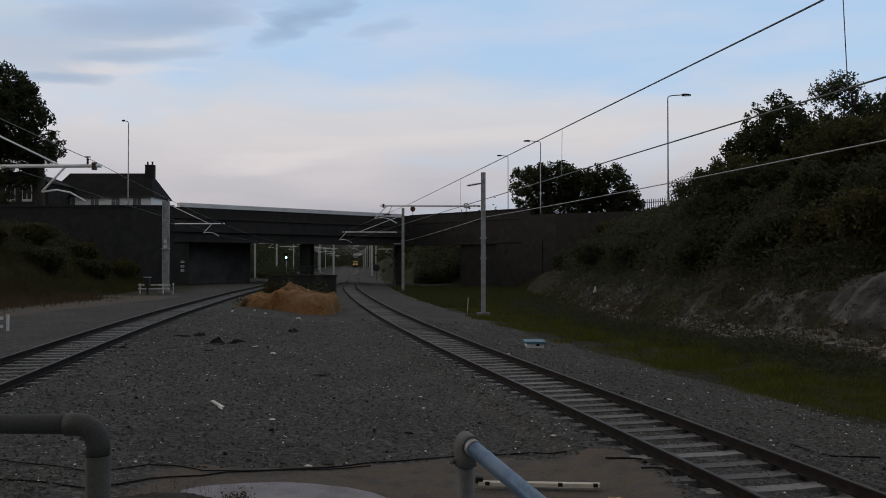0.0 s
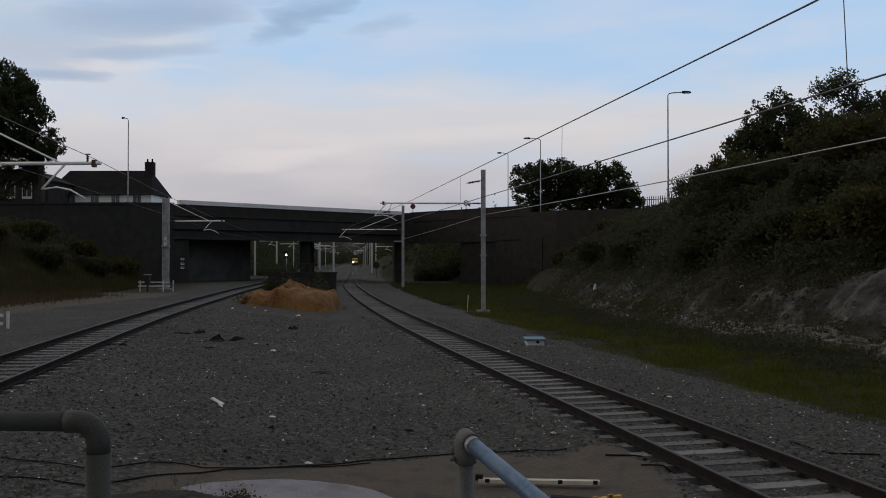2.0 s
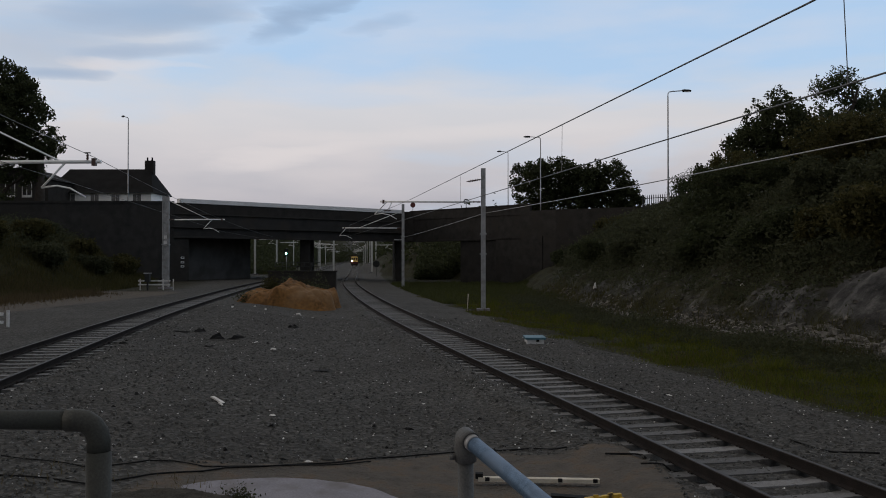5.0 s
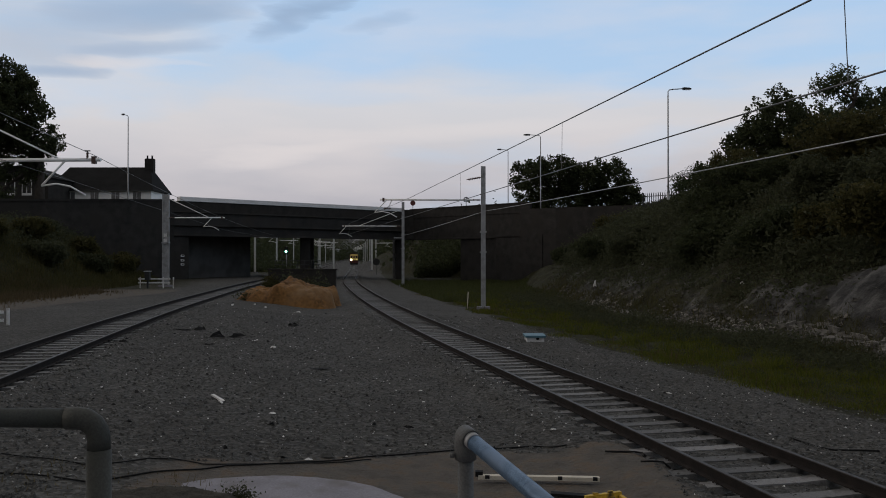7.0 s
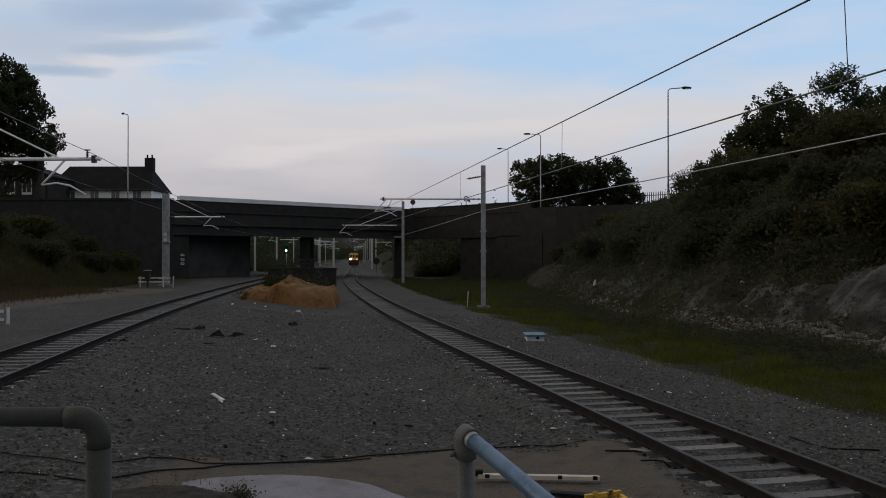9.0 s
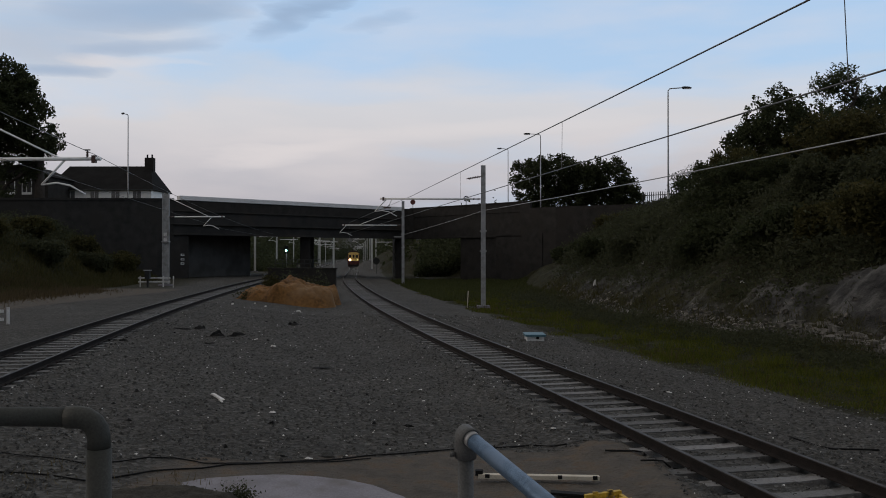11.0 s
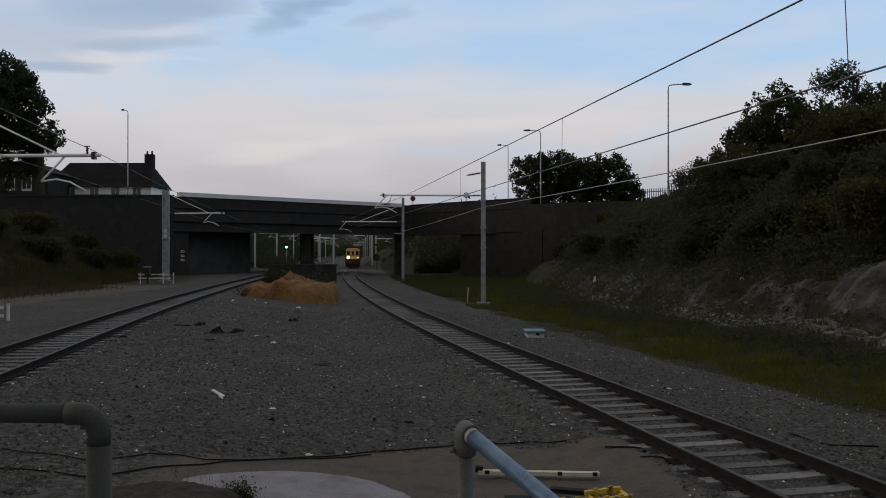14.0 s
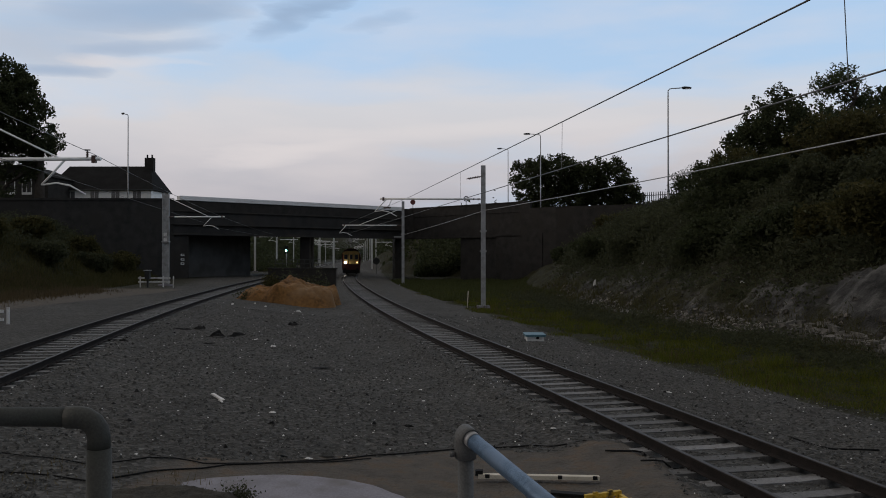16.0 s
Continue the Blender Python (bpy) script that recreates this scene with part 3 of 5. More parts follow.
# ---- bridge ----
def wall_run(pts, z0, z1, thick):
    """A wall along plan points, with a square section."""
    bm = B()
    for (ax, ay), (bx, by) in zip(pts, pts[1:]):
        d = Vector((bx - ax, by - ay, 0))
        m = Matrix.Translation((ax, ay, 0)) @ Matrix.Rotation(math.atan2(d.y, d.x), 4, "Z")
        box(bm, 0, d.length, 0, thick, z0, z1, m)
    return bm


LEFT, BEND, RIGHT = (-29.5, 92.0), (-4.6, 116.0), (9.5, 101.0)
SKEW = (Vector((*BEND, 0)) - Vector((*LEFT, 0))).normalized()
TURN = Matrix.Translation((*LEFT, 0)) @ Matrix.Rotation(math.atan2(SKEW.y, SKEW.x), 4, "Z")
SPAN = (Vector((*BEND, 0)) - Vector((*LEFT, 0))).length
SKEW_R = (Vector((*RIGHT, 0)) - Vector((*BEND, 0))).normalized()
TURN_R = Matrix.Translation((*BEND, 0)) @ Matrix.Rotation(math.atan2(SKEW_R.y, SKEW_R.x), 4, "Z")
SPAN_R = (Vector((*RIGHT, 0)) - Vector((*BEND, 0))).length


def build_bridge():
    br = thing("road_bridge", pose(0, 0, 0), "dark girder road bridge with soot-black abutments over the railway", "bridge")
    DEEP = 15.0
    deck = box(B(), -3, SPAN, 0.6, DEEP, 5.6, 7.4, TURN)
    part("deck", deck, MAT["girder"], br)
    # main girder with flanges and stiffeners
    g = B()
    box(g, -1.5, SPAN, 0.25, 0.55, 5.35, 7.9, TURN)
    part("girder_web", g, MAT["girder"], br)
    for z0, z1, y0 in ((5.22, 5.42, 0.0), (6.34, 6.46, -0.12), (7.8, 7.95, 0.05)):
        part("flange", box(B(), -1.5, SPAN, y0, 0.6, z0, z1, TURN), MAT["girder"], br, bevel=0.02)
    part("parapet", box(B(), -1.5, SPAN, 0.12, 0.5, 7.95, 9.05, TURN), MAT["brick_dark"], br)
    part("coping", box(B(), 1.0, SPAN - 1.2, 0.0, 0.75, 9.05, 9.55, TURN), MAT["coping"], br, "pale grey capping along the parapet", 0.03)
    # the far bridge, round the bend
    part("deck", box(B(), 0, SPAN_R + 4, 0.6, DEEP, 5.6, 7.4, TURN_R), MAT["girder"], br)
    part("girder_web", box(B(), 0, SPAN_R, 0.2, 0.55, 5.35, 8.2, TURN_R), MAT["brick_dark"], br)
    part("flange", box(B(), 0, SPAN_R, 0.0, 0.6, 5.2, 5.42, TURN_R), MAT["brick_dark"], br, bevel=0.02)
    part("parapet", box(B(), 0, SPAN_R + 1, 0.1, 0.5, 8.2, 9.3, TURN_R), MAT["brick_dark"], br)
    part("coping", box(B(), 0, SPAN_R + 1, 0.02, 0.6, 9.3, 9.45, TURN_R), MAT["brick_dark"], br, bevel=0.03)
    # abutments and piers
    for m, u0, u1, v0, v1 in ((TURN, -4, 2.2, 0.3, DEEP), (TURN_R, 9.7, 16.2, 0.3, DEEP), (TURN_R, 16.2, SPAN_R + 3, 0.0, DEEP)):
        part("abutment", box(B(), u0, u1, v0, v1, -0.5, 5.6, m), MAT["brick_dark"], br)
    for x, y0, y1 in ((-17.2, 105.5, 118.5), (-5.9, 116.0, 126.0)):
        n = 3
        for k in range(n):
            ya, yb = y0 + (y1 - y0) * k / n, y0 + (y1 - y0) * (k + 0.72) / n
            xa = x - 0.105 * (ya - y0)
            part("pier", box(B(), -0.6, 0.6, 0, yb - ya, -0.5, 5.6, Matrix.Translation((xa, ya, 0)) @ Matrix.Rotation(radians(6), 4, "Z")), MAT["brick_dark"], br, bevel=0.06)
    part("pilaster", box(B(), -1.0, 1.0, 0.0, 1.4, 5.3, 9.35, Matrix.Translation((BEND[0], BEND[1] - 0.35, 0))), MAT["brick_dark"], br, bevel=0.03)
    # added wall that closes the left opening, where only dark shade shows
    part("dark_fill_wall", wall_run([(-29.2, 96.5), (-24.0, 105.6)], -0.5, 5.6, 0.6), MAT["grey_brick"], br)
    # wing walls
    run = [(-60, 72, 7.9), (-46, 77.5, 8.24), (-38, 82.5, 8.58), (-33, 87.5, 8.92), (-29.3, 92.2, 9.2)]
    for (ax, ay, za), (bx, by, zb) in zip(run, run[1:]):
        d = Vector((bx - ax, by - ay, 0))
        m = Matrix.Translation((ax, ay, 0)) @ Matrix.Rotation(math.atan2(d.y, d.x), 4, "Z")
        part("wing_wall", prism(B(), [(0, -0.5), (d.length, -0.5), (d.length, zb - 0.2), (0, za - 0.2)], 0, 0.6, m), MAT["brick_dark"], br)
        part("coping", prism(B(), [(0, za - 0.2), (d.length, zb - 0.2), (d.length, zb), (0, za)], -0.1, 0.7, m), MAT["brick_dark"], br)
    run = [(9.3, 101.2), (13.0, 97.5), (22, 92)]
    for a, b in zip(run, run[1:]):
        part("wing_wall", wall_run([a, b], -0.5, 8.6, 0.6), MAT["brick_dark"], br)
    return br


build_bridge()


# ---- masts and wires ----
def insulator(bm, a, b, r=0.075, n=6):
    a, b = Vector(a), Vector(b)
    pts = []
    q = (b - a).to_track_quat("Z", "Y").to_matrix().to_4x4()
    ln = (b - a).length
    prof = [(0.02, 0)]
    for i in range(n):
        z = ln * (0.1 + 0.8 * i / n)
        prof += [(0.03, z), (r, z + ln * 0.03), (0.03, z + ln * 0.08)]
    prof += [(0.02, ln)]
    lathe(bm, prof, 8, Matrix.Translation(a) @ q)


def build_mast(x, y, z, height, arms, label, width=0.3, lattice=False, collars=(), steel="steel"):
    """arms: reach towards the line (signed), height of the boom, height of the stay, drop of the registration arm."""
    mast = thing("catenary_mast", pose(x, y, z), label, "catenary mast", "catenary masts")
    w = width / 2
    if lattice:
        for s in (-1, 1):
            bm = B()
            box(bm, s * w - 0.05, s * w + 0.05, -0.1, 0.1, 0, height)
            part("channel", bm, MAT[steel], mast, bevel=0.01)
        web = box(B(), -w + 0.05, w - 0.05, -0.012, 0.012, 0.2, height - 0.1)
        part("web", web, MAT[steel], mast)
        for i in range(5):
            part("tie_plate", box(B(), -w, w, -0.13, -0.1, 0.5 + i * (height - 1) / 4, 0.75 + i * (height - 1) / 4), MAT[steel], mast)
    else:
        bm = B()
        box(bm, -w, w, -w, -w + 0.025, 0, height)
        box(bm, -w, w, w - 0.025, w, 0, height)
        box(bm, -0.012, 0.012, -w + 0.025, w - 0.025, 0, height)
        part("column", bm, MAT[steel], mast)
        part("column_flange", box(B(), w * 0.55, w * 0.55 + 0.03, -w + 0.03, w - 0.03, 0.1, height - 0.1), MAT[steel], mast)
    part("base_plate", box(B(), -w - 0.25, w + 0.25, -w - 0.25, w + 0.25, -0.1, 0.14), MAT["concrete"], mast, "concrete footing", 0.02)
    for h in collars:
        part("collar", box(B(), -w - 0.06, w + 0.06, -w - 0.05, w + 0.05, h, h + 0.09), MAT[steel], mast, bevel=0.01)
    for reach, hb, hs, drop in arms:
        s = math.copysign(1, reach)
        ins = B()
        insulator(ins, (s * w, 0, hb), (s * (w + 0.55), 0, hb))
        part("insulator", ins, MAT["porcelain"], mast)
        arm = part("cantilever", tube(B(), [(s * (w + 0.5), 0, hb), (reach, 0, hb + 0.02)], 0.055, 10), MAT["tube"], mast, "pale tubular boom")
        if hs:
            part("stay", tube(B(), [(s * w, 0, hs), (reach * 0.72, 0, hb + 0.06)], 0.03, 6), MAT["tube"], mast)
        if drop:
            # every arm has its knee on the far side from the platform and runs out to the other
            o, k, e = (0.4, -0.33, 1.0) if s < 0 else (-1.05, -1.75, -0.45)
            part("registration_arm", tube(B(), [(reach + o, 0, hb), (reach + k, 0, hb - drop)], 0.032, 6), MAT["tube"], arm)
            part("steady_arm", tube(B(), [(reach + k, 0, hb - drop), (reach + k + 0.45, 0, hb - drop + 0.06), (reach + (k + e) / 2 + 0.2, 0, hb - drop - 0.02), (reach + e, 0, hb - drop - 0.28)], 0.028, 6), MAT["tube"], arm)
            part("clamp", box(B(), reach - s * 0.2 - 0.06, reach - s * 0.2 + 0.06, -0.06, 0.06, hb - 0.1, hb + 0.12), MAT["porcelain"], arm)
    return mast


def wire(name, pts, r, label, droppers=(), sag=0.0, mat="wire"):
    base = Vector(pts[0])
    w = thing(name, pose(*pts[0]), label, "overhead wire", "overhead wires")
    run = []
    for a, b in zip(pts, pts[1:]):
        for i in range(8):
            t = i / 8
            p = Vector(a).lerp(Vector(b), t)
            p.z -= 4 * sag * t * (1 - t)
            run.append(p - base)
    run.append(Vector(pts[-1]) - base)
    part("strand", tube(B(), run, r, 6), MAT[mat], w)
    for a, b in droppers:
        part("dropper", tube(B(), [Vector(a) - base, Vector(b) - base], 0.006, 4), MAT["wire"], w)
    return w


first = build_mast(2.4, 50.5, gz(2.4, 50.5), 8.5, [(-6.15, 6.5, 0, 0.75)], "tall galvanised catenary mast on a concrete footing beside the verge", 0.27, collars=(3.35, 4.55))
stub = B()
insulator(stub, (-0.13, 0, 7.85), (-1.0, 0, 7.7), 0.09, 7)
part("strain_insulator", stub, MAT["porcelain"], first, "brown strain insulator")
hang = part("drop_bracket", tube(B(), [(-5.45, 0, 6.5), (-5.6, 0, 6.15), (-5.75, 0, 6.02)], 0.025, 6), MAT["tube"], first)
rod = B()
insulator(rod, (-5.95, 0, 5.98), (-5.5, 0, 6.0), 0.08, 5)
part("rod_insulator", rod, MAT["porcelain"], hang)
second = build_mast(-4.15, 88.0, gz(-4.15, 88), 8.75, [(-6.3, 6.25, 8.0, 0.8)], "galvanised catenary mast by the bridge with a pale boom", 0.28, collars=(3.9, 5.3))
part("bracket", box(B(), -0.95, -0.14, -0.05, 0.05, 5.0, 5.1), MAT["steel"], second, bevel=0.01)
plated = build_mast(-22.9, 70.0, gz(-22.9, 70), 7.7, [(4.85, 5.7, 7.3, 0.75)], "broad galvanised catenary mast beside the raised line", 0.46, True, collars=(3.6,))
near = build_mast(-14.6, 25.0, gz(-14.6, 25), 7.6, [(4.5, 5.35, 6.9, 0.75)], "catenary mast with a long pale boom over the raised line", 0.3)

for zz, hh in ((4.1, 0.3), (3.55, 0.42)):
    part("plate", box(B(), -0.13, 0.13, -0.16, -0.13, zz, zz + hh), MAT["white_paint"], plated, "small pale plate", 0.006)
post = B()
insulator(post, (4.1, 0, 5.38), (4.1, 0, 5.62), 0.05, 4)
part("post_insulator", post, MAT["porcelain"], near)
part("saddle", box(B(), 4.02, 4.18, -0.03, 0.03, 5.62, 5.65), MAT["steel"], near)

wire("messenger_wire", [(6.6, -4, 5.98), (4.42, 10.4, 6.1), (-1.9, 50.5, 6.52), (-9.7, 88, 6.4), (-12.5, 112, 5.5)], 0.013, "dark messenger wire hung over the curving line",
     [((2.86, 20.3, 6.2), (2.72, 19.4, 4.99)), ((4.55, 9.6, 6.08), (4.6, 9.6, 4.97)), ((0.7, 34.0, 6.35), (0.63, 30.4, 5.0))])
wire("contact_wire", [(7.4, -6, 4.95), (4.7, 9, 4.97), (-3.2, 50.5, 5.02), (-9.6, 88, 5.35), (-12.5, 112, 4.9), (-22, 205, 4.9), (-43, 415, 4.9)], 0.011, "thin copper contact wire over the curving line")
wire("return_wire", [(12.6, -2, 5.3), (8.9, 17, 5.45), (2.5, 50.4, 5.68), (-4.1, 88, 5.15)], 0.016, "slack bright return wire strung along the masts", sag=0.05, mat="wire_bright")
wire("messenger_wire", [(-5.5, -6, 6.2), (-10.3, 25.0, 5.98), (-17.9, 70, 6.05), (-20.0, 100, 5.5)], 0.009, "dark messenger wire hung over the raised line", sag=0.1)
wire("contact_wire", [(-6.3, -6, 5.2), (-10.9, 25.0, 5.2), (-18.2, 70, 5.2), (-20.5, 112, 5.0), (-28, 205, 5.0)], 0.007, "thin copper contact wire over the raised line")
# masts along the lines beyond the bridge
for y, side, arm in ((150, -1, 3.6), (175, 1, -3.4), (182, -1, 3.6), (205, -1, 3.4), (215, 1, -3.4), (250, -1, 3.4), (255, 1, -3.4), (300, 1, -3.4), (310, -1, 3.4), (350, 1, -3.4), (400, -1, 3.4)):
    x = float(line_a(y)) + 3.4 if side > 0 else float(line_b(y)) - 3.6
    build_mast(x, y, gz(x, y), 7.4, [(arm, 5.7, 6.9, 0.7)], "galvanised catenary mast beyond the bridge, its lit brightness put in the colour", 0.17, steel="far_mast")


# ---- train ----
def build_train():
    """Stands with its front at its own origin, wheels on z = 0, facing -y."""
    tr = thing("train", pose(0, 0, 0), "yellow-fronted railcar with a dark red lower body and lit headlight", "train")
    W, LN = 1.33, 27.0
    prof = [(-W + 0.06, 0.95), (-W, 1.25), (-W, 2.75), (-W + 0.06, 3.08), (-1.05, 3.34), (-0.6, 3.47), (0.6, 3.47), (1.05, 3.34), (W - 0.06, 3.08), (W, 2.75), (W, 1.25), (W - 0.06, 0.95)]
    part("body", prism(B(), prof, 0.06, LN), MAT["maroon"], tr)
    face = [(-W + 0.03, 1.5), (-W + 0.03, 2.74), (-W + 0.09, 3.05), (-1.03, 3.29), (-0.6, 3.41), (0.6, 3.41), (1.03, 3.29), (W - 0.09, 3.05), (W - 0.03, 2.74), (W - 0.03, 1.5)]
    front = part("front_panel", prism(B(), face, 0.0, 0.08), MAT["yellow"], tr, "yellow painted cab front", 0.015)
    part("roof", prism(B(), [(-1.12, 3.3), (-0.98, 3.5), (-0.6, 3.68), (-0.2, 3.75), (0.2, 3.75), (0.6, 3.68), (0.98, 3.5), (1.12, 3.3)], 0.12, LN - 0.2), MAT["maroon"], tr, "dark red domed roof")
    part("destination_box", box(B(), -0.5, 0.5, 0.0, 0.3, 3.42, 3.58), MAT["under"], tr, bevel=0.03)
    for sx in (-1, 1):
        part("corner_pillar", box(B(), sx * 1.21 - 0.1, sx * 1.21 + 0.1, -0.02, 0.1, 1.4, 2.98), MAT["maroon"], front, "dark red corner pillar", 0.02)
        part("buffer", lathe(B(), [(0.06, 0), (0.06, 0.4), (0.19, 0.42), (0.19, 0.48)], 12, Matrix.Translation((sx * 0.87, 0.0, 0.75)) @ Matrix.Rotation(radians(90), 4, "X")), MAT["under"], tr)
    part("waist_band", box(B(), -1.16, 1.16, -0.014, 0.02, 2.06, 2.11), MAT["maroon"], front)
    for cx, hw in ((-0.76, 0.24), (0.0, 0.2), (0.76, 0.24)):
        wn = part("cab_window", box(B(), cx - hw, cx + hw, -0.025, 0.03, 2.2, 2.86), MAT["window"], front, "dark cab window", 0.02)
    part("door_seam", box(B(), -0.42, -0.39, -0.012, 0.02, 1.45, 3.1), MAT["under"], front)
    part("door_seam", box(B(), 0.39, 0.42, -0.012, 0.02, 1.45, 3.1), MAT["under"], front)
    q = Matrix.Rotation(radians(90), 4, "X")
    for x, mt, lb, r in ((-0.82, "headlight", "bright headlight", 0.16), (0.86, "marker", "dim headlight", 0.12)):
        hb = part("lamp_housing", lathe(B(), [(r + 0.05, 0), (r + 0.05, 0.07), (r, 0.09)], 14, Matrix.Translation((x, 0.02, 1.74)) @ q), MAT["under"], front)
        part("headlight", lathe(B(), [(r, 0), (r, 0.10), (r * 0.6, 0.13)], 14, Matrix.Translation((x, 0.02, 1.74)) @ q), MAT[mt], front, lb)
    part("skirt", box(B(), -W + 0.05, W - 0.05, 0.0, 0.3, 0.62, 1.4), MAT["maroon"], tr, "dark red front skirt", 0.04)
    part("buffer_beam", box(B(), -1.22, 1.22, -0.05, 0.4, 0.22, 0.7), MAT["under"], tr, bevel=0.03)
    part("coupler", tube(B(), [(0, 0.3, 0.6), (0, -0.35, 0.6)], 0.13, 10), MAT["under"], tr)
    for y0 in (3.2, 13.5, 23.6):
        bogie = part("bogie", box(B(), -1.0, 1.0, y0 - 1.5, y0 + 1.5, 0.4, 0.8), MAT["under"], tr, bevel=0.04)
        for dy in (-0.95, 0.95):
            for sx in (-0.75, 0.75):
                part("wheel", lathe(B(), [(0.30, -0.06), (0.37, -0.05), (0.37, 0.06), (0.30, 0.07)], 18, Matrix.Translation((sx, y0 + dy, 0.37)) @ Matrix.Rotation(radians(90), 4, "Y")), MAT["rail_side"], bogie)
    for i in range(9):
        for sx in (-1, 1):
            y = 2.2 + i * 2.7
            part("side_window", box(B(), sx * W - 0.015, sx * W + 0.015, y, y + 1.6, 1.9, 2.6), MAT["window"], tr)
    panto = part("pantograph", tube(B(), [(-0.5, 9, 3.55), (0.0, 10.2, 4.1), (0.0, 9.0, 4.55)], 0.03, 6), MAT["under"], tr)
    part("collector_head", tube(B(), [(-0.8, 9, 4.52), (-0.5, 9, 4.6), (0.5, 9, 4.6), (0.8, 9, 4.52)], 0.03, 6), MAT["under"], panto)
    return tr


train = build_train()


# ---- plants ----
def leaf_cloud(name, centres, spread, size, mat, seed, flat=1.0):
    """Many small folded leaves about the given centres, one mesh."""
    rng = np.random.default_rng(seed)
    n = len(centres)
    P = centres + np.clip(rng.normal(0, 1, (n, 3)), -1.5, 1.5) * spread
    u = rng.normal(0, 1, (n, 3))
    u /= np.linalg.norm(u, axis=1)[:, None]
    v = np.cross(u, rng.normal(0, 1, (n, 3)))
    v /= np.linalg.norm(v, axis=1)[:, None] + 1e-9
    s = rng.uniform(0.6, 1.3, (n, 1)) * size
    w = np.cross(u, v) * s * 0.25
    V = np.stack([P - u * s, P + v * s * 0.5 + w, P + u * s, P - v * s * 0.5 + w], 1).reshape(-1, 3)
    i = np.arange(n)[:, None] * 4
    F = np.concatenate([i + np.array([0, 1, 2]), i + np.array([0, 2, 3])], 0)
    F = F[np.argsort(F[:, 0], kind="stable")]
    return np_mesh(name, V, F, mat)


def crown_points(rng, blobs, clumps, per, hollow=0.55):
    """Leaf centres in clumps through rounded masses, denser towards the outside."""
    pts = []
    vol = np.array([b[3] * b[4] * b[5] for b in blobs]) ** 0.8
    for b, k in zip(blobs, np.maximum(1, (clumps * vol / vol.sum()).astype(int))):
        d = rng.normal(0, 1, (k, 3))
        d /= np.linalg.norm(d, axis=1)[:, None]
        if len(b) > 6:
            d = d[:int(k * b[6])]
            k = len(d)
        r = hollow + (1.1 - hollow) * rng.random((k, 1)) ** 0.75
        c = np.array(b[:3]) + d * r * np.array(b[3:6])
        pts.append(np.repeat(c, per, 0))
    return np.concatenate(pts)


def build_tree(x, y, z, trunk_h, trunk_r, blobs, clumps, per, leaf, spread, label, mat="leaf", seed=1, hollow=0.5, name="tree", group="trees above the cutting"):
    """blobs are rounded masses in the tree's own space: centre and half sizes."""
    t = thing(name, pose(x, y, z), label, name, group)
    rng = np.random.default_rng(seed)
    blobs = [(b[0], b[1], b[2] - z, *b[3:]) for b in blobs]
    bm = B()
    top = Vector((rng.normal(0, 0.3), rng.normal(0, 0.3), trunk_h))
    tube(bm, [(0, 0, -0.6), (rng.normal(0, 0.1), 0.05, trunk_h * 0.4), tuple(top)], trunk_r, 8, trunk_r * 0.6)
    part("trunk", bm, MAT["bark"], t)
    for b in blobs:
        e = Vector(b[:3])
        m = top.lerp(e, 0.5) + Vector((0, 0, -0.12 * (e - top).length))
        part("limb", tube(B(), [top * 0.85, m, e], trunk_r * 0.5, 6, trunk_r * 0.14), MAT["bark"], t)
        tw = B()
        for _ in range(9):
            d = Vector(rng.normal(0, 1, 3).tolist()).normalized()
            q = e + Vector((d.x * b[3], d.y * b[4], d.z * b[5])) * 0.85
            tube(tw, [e.lerp(m, 0.3), e.lerp(q, 0.5) + Vector((0, 0, 0.2)), q], trunk_r * 0.14, 4, 0.012)
        part("twig_spray", tw, MAT["bark"], t)
    cr = new("crown", leaf_cloud("crown", crown_points(rng, blobs, clumps, per, hollow), spread, leaf, MAT[mat], seed))
    cr.parent = t
    return t


# big tree by the house, crowns above the right-hand bank; heights of the masses are above the rails
build_tree(-41.1, 86, gz(-41.1, 86), 8.2, 0.62, [(-7.4, 0, 18.5, 4.6, 4, 4.0), (-2.6, 0, 17.3, 3.6, 3.6, 3.9), (-5.4, 1, 20.5, 4, 3.6, 3.0), (-0.7, 0, 15.2, 2.6, 2.6, 1.9, 0.6), (-7.4, 0, 14, 4, 3, 2.4, 0.3), (-2.4, 0, 13.6, 3.0, 2.4, 1.5, 0.35), (0.7, 0, 13.9, 1.7, 2.0, 1.1, 0.55), (-0.6, 0.4, 11.2, 1.1, 1.0, 1.3, 0.8), (-2.8, 0.3, 11.7, 1.8, 1.5, 1.3, 0.6), (-3.6, 0, 9.9, 1.5, 1.4, 1.2, 0.5)], 1300, 36, 0.19, 0.27, "large dark broadleaf tree standing above the wall by the house", seed=11)
build_tree(24.6, 62, gz(24.6, 62), 4.0, 0.34, [(0, 0, 12.4, 2.4, 2.4, 2.6), (-2.0, 0, 10.6, 1.9, 2.3, 2.0), (2.8, 0, 11.4, 2.4, 2.5, 2.4), (5.6, 0, 10.6, 2.6, 2.5, 2.8), (-0.5, -1, 8.4, 3.8, 3, 2), (5, -1, 8, 4, 3, 2.2)], 1250, 34, 0.155, 0.22, "dense dark tree on top of the embankment", seed=12)
build_tree(24.5, 52, gz(24.5, 52), 5.0, 0.14, [(-0.9, 0, 13.2, 1.0, 1.0, 1.1), (0.2, 0, 13.9, 1.0, 1.0, 0.8), (0.9, 0, 12.4, 1.1, 1.0, 1.1), (-0.2, 0, 11.2, 1.0, 1.0, 0.9)], 260, 16, 0.10, 0.15, "light open-crowned ash tree on the bank", "leaf_thin", 13, 0.2)
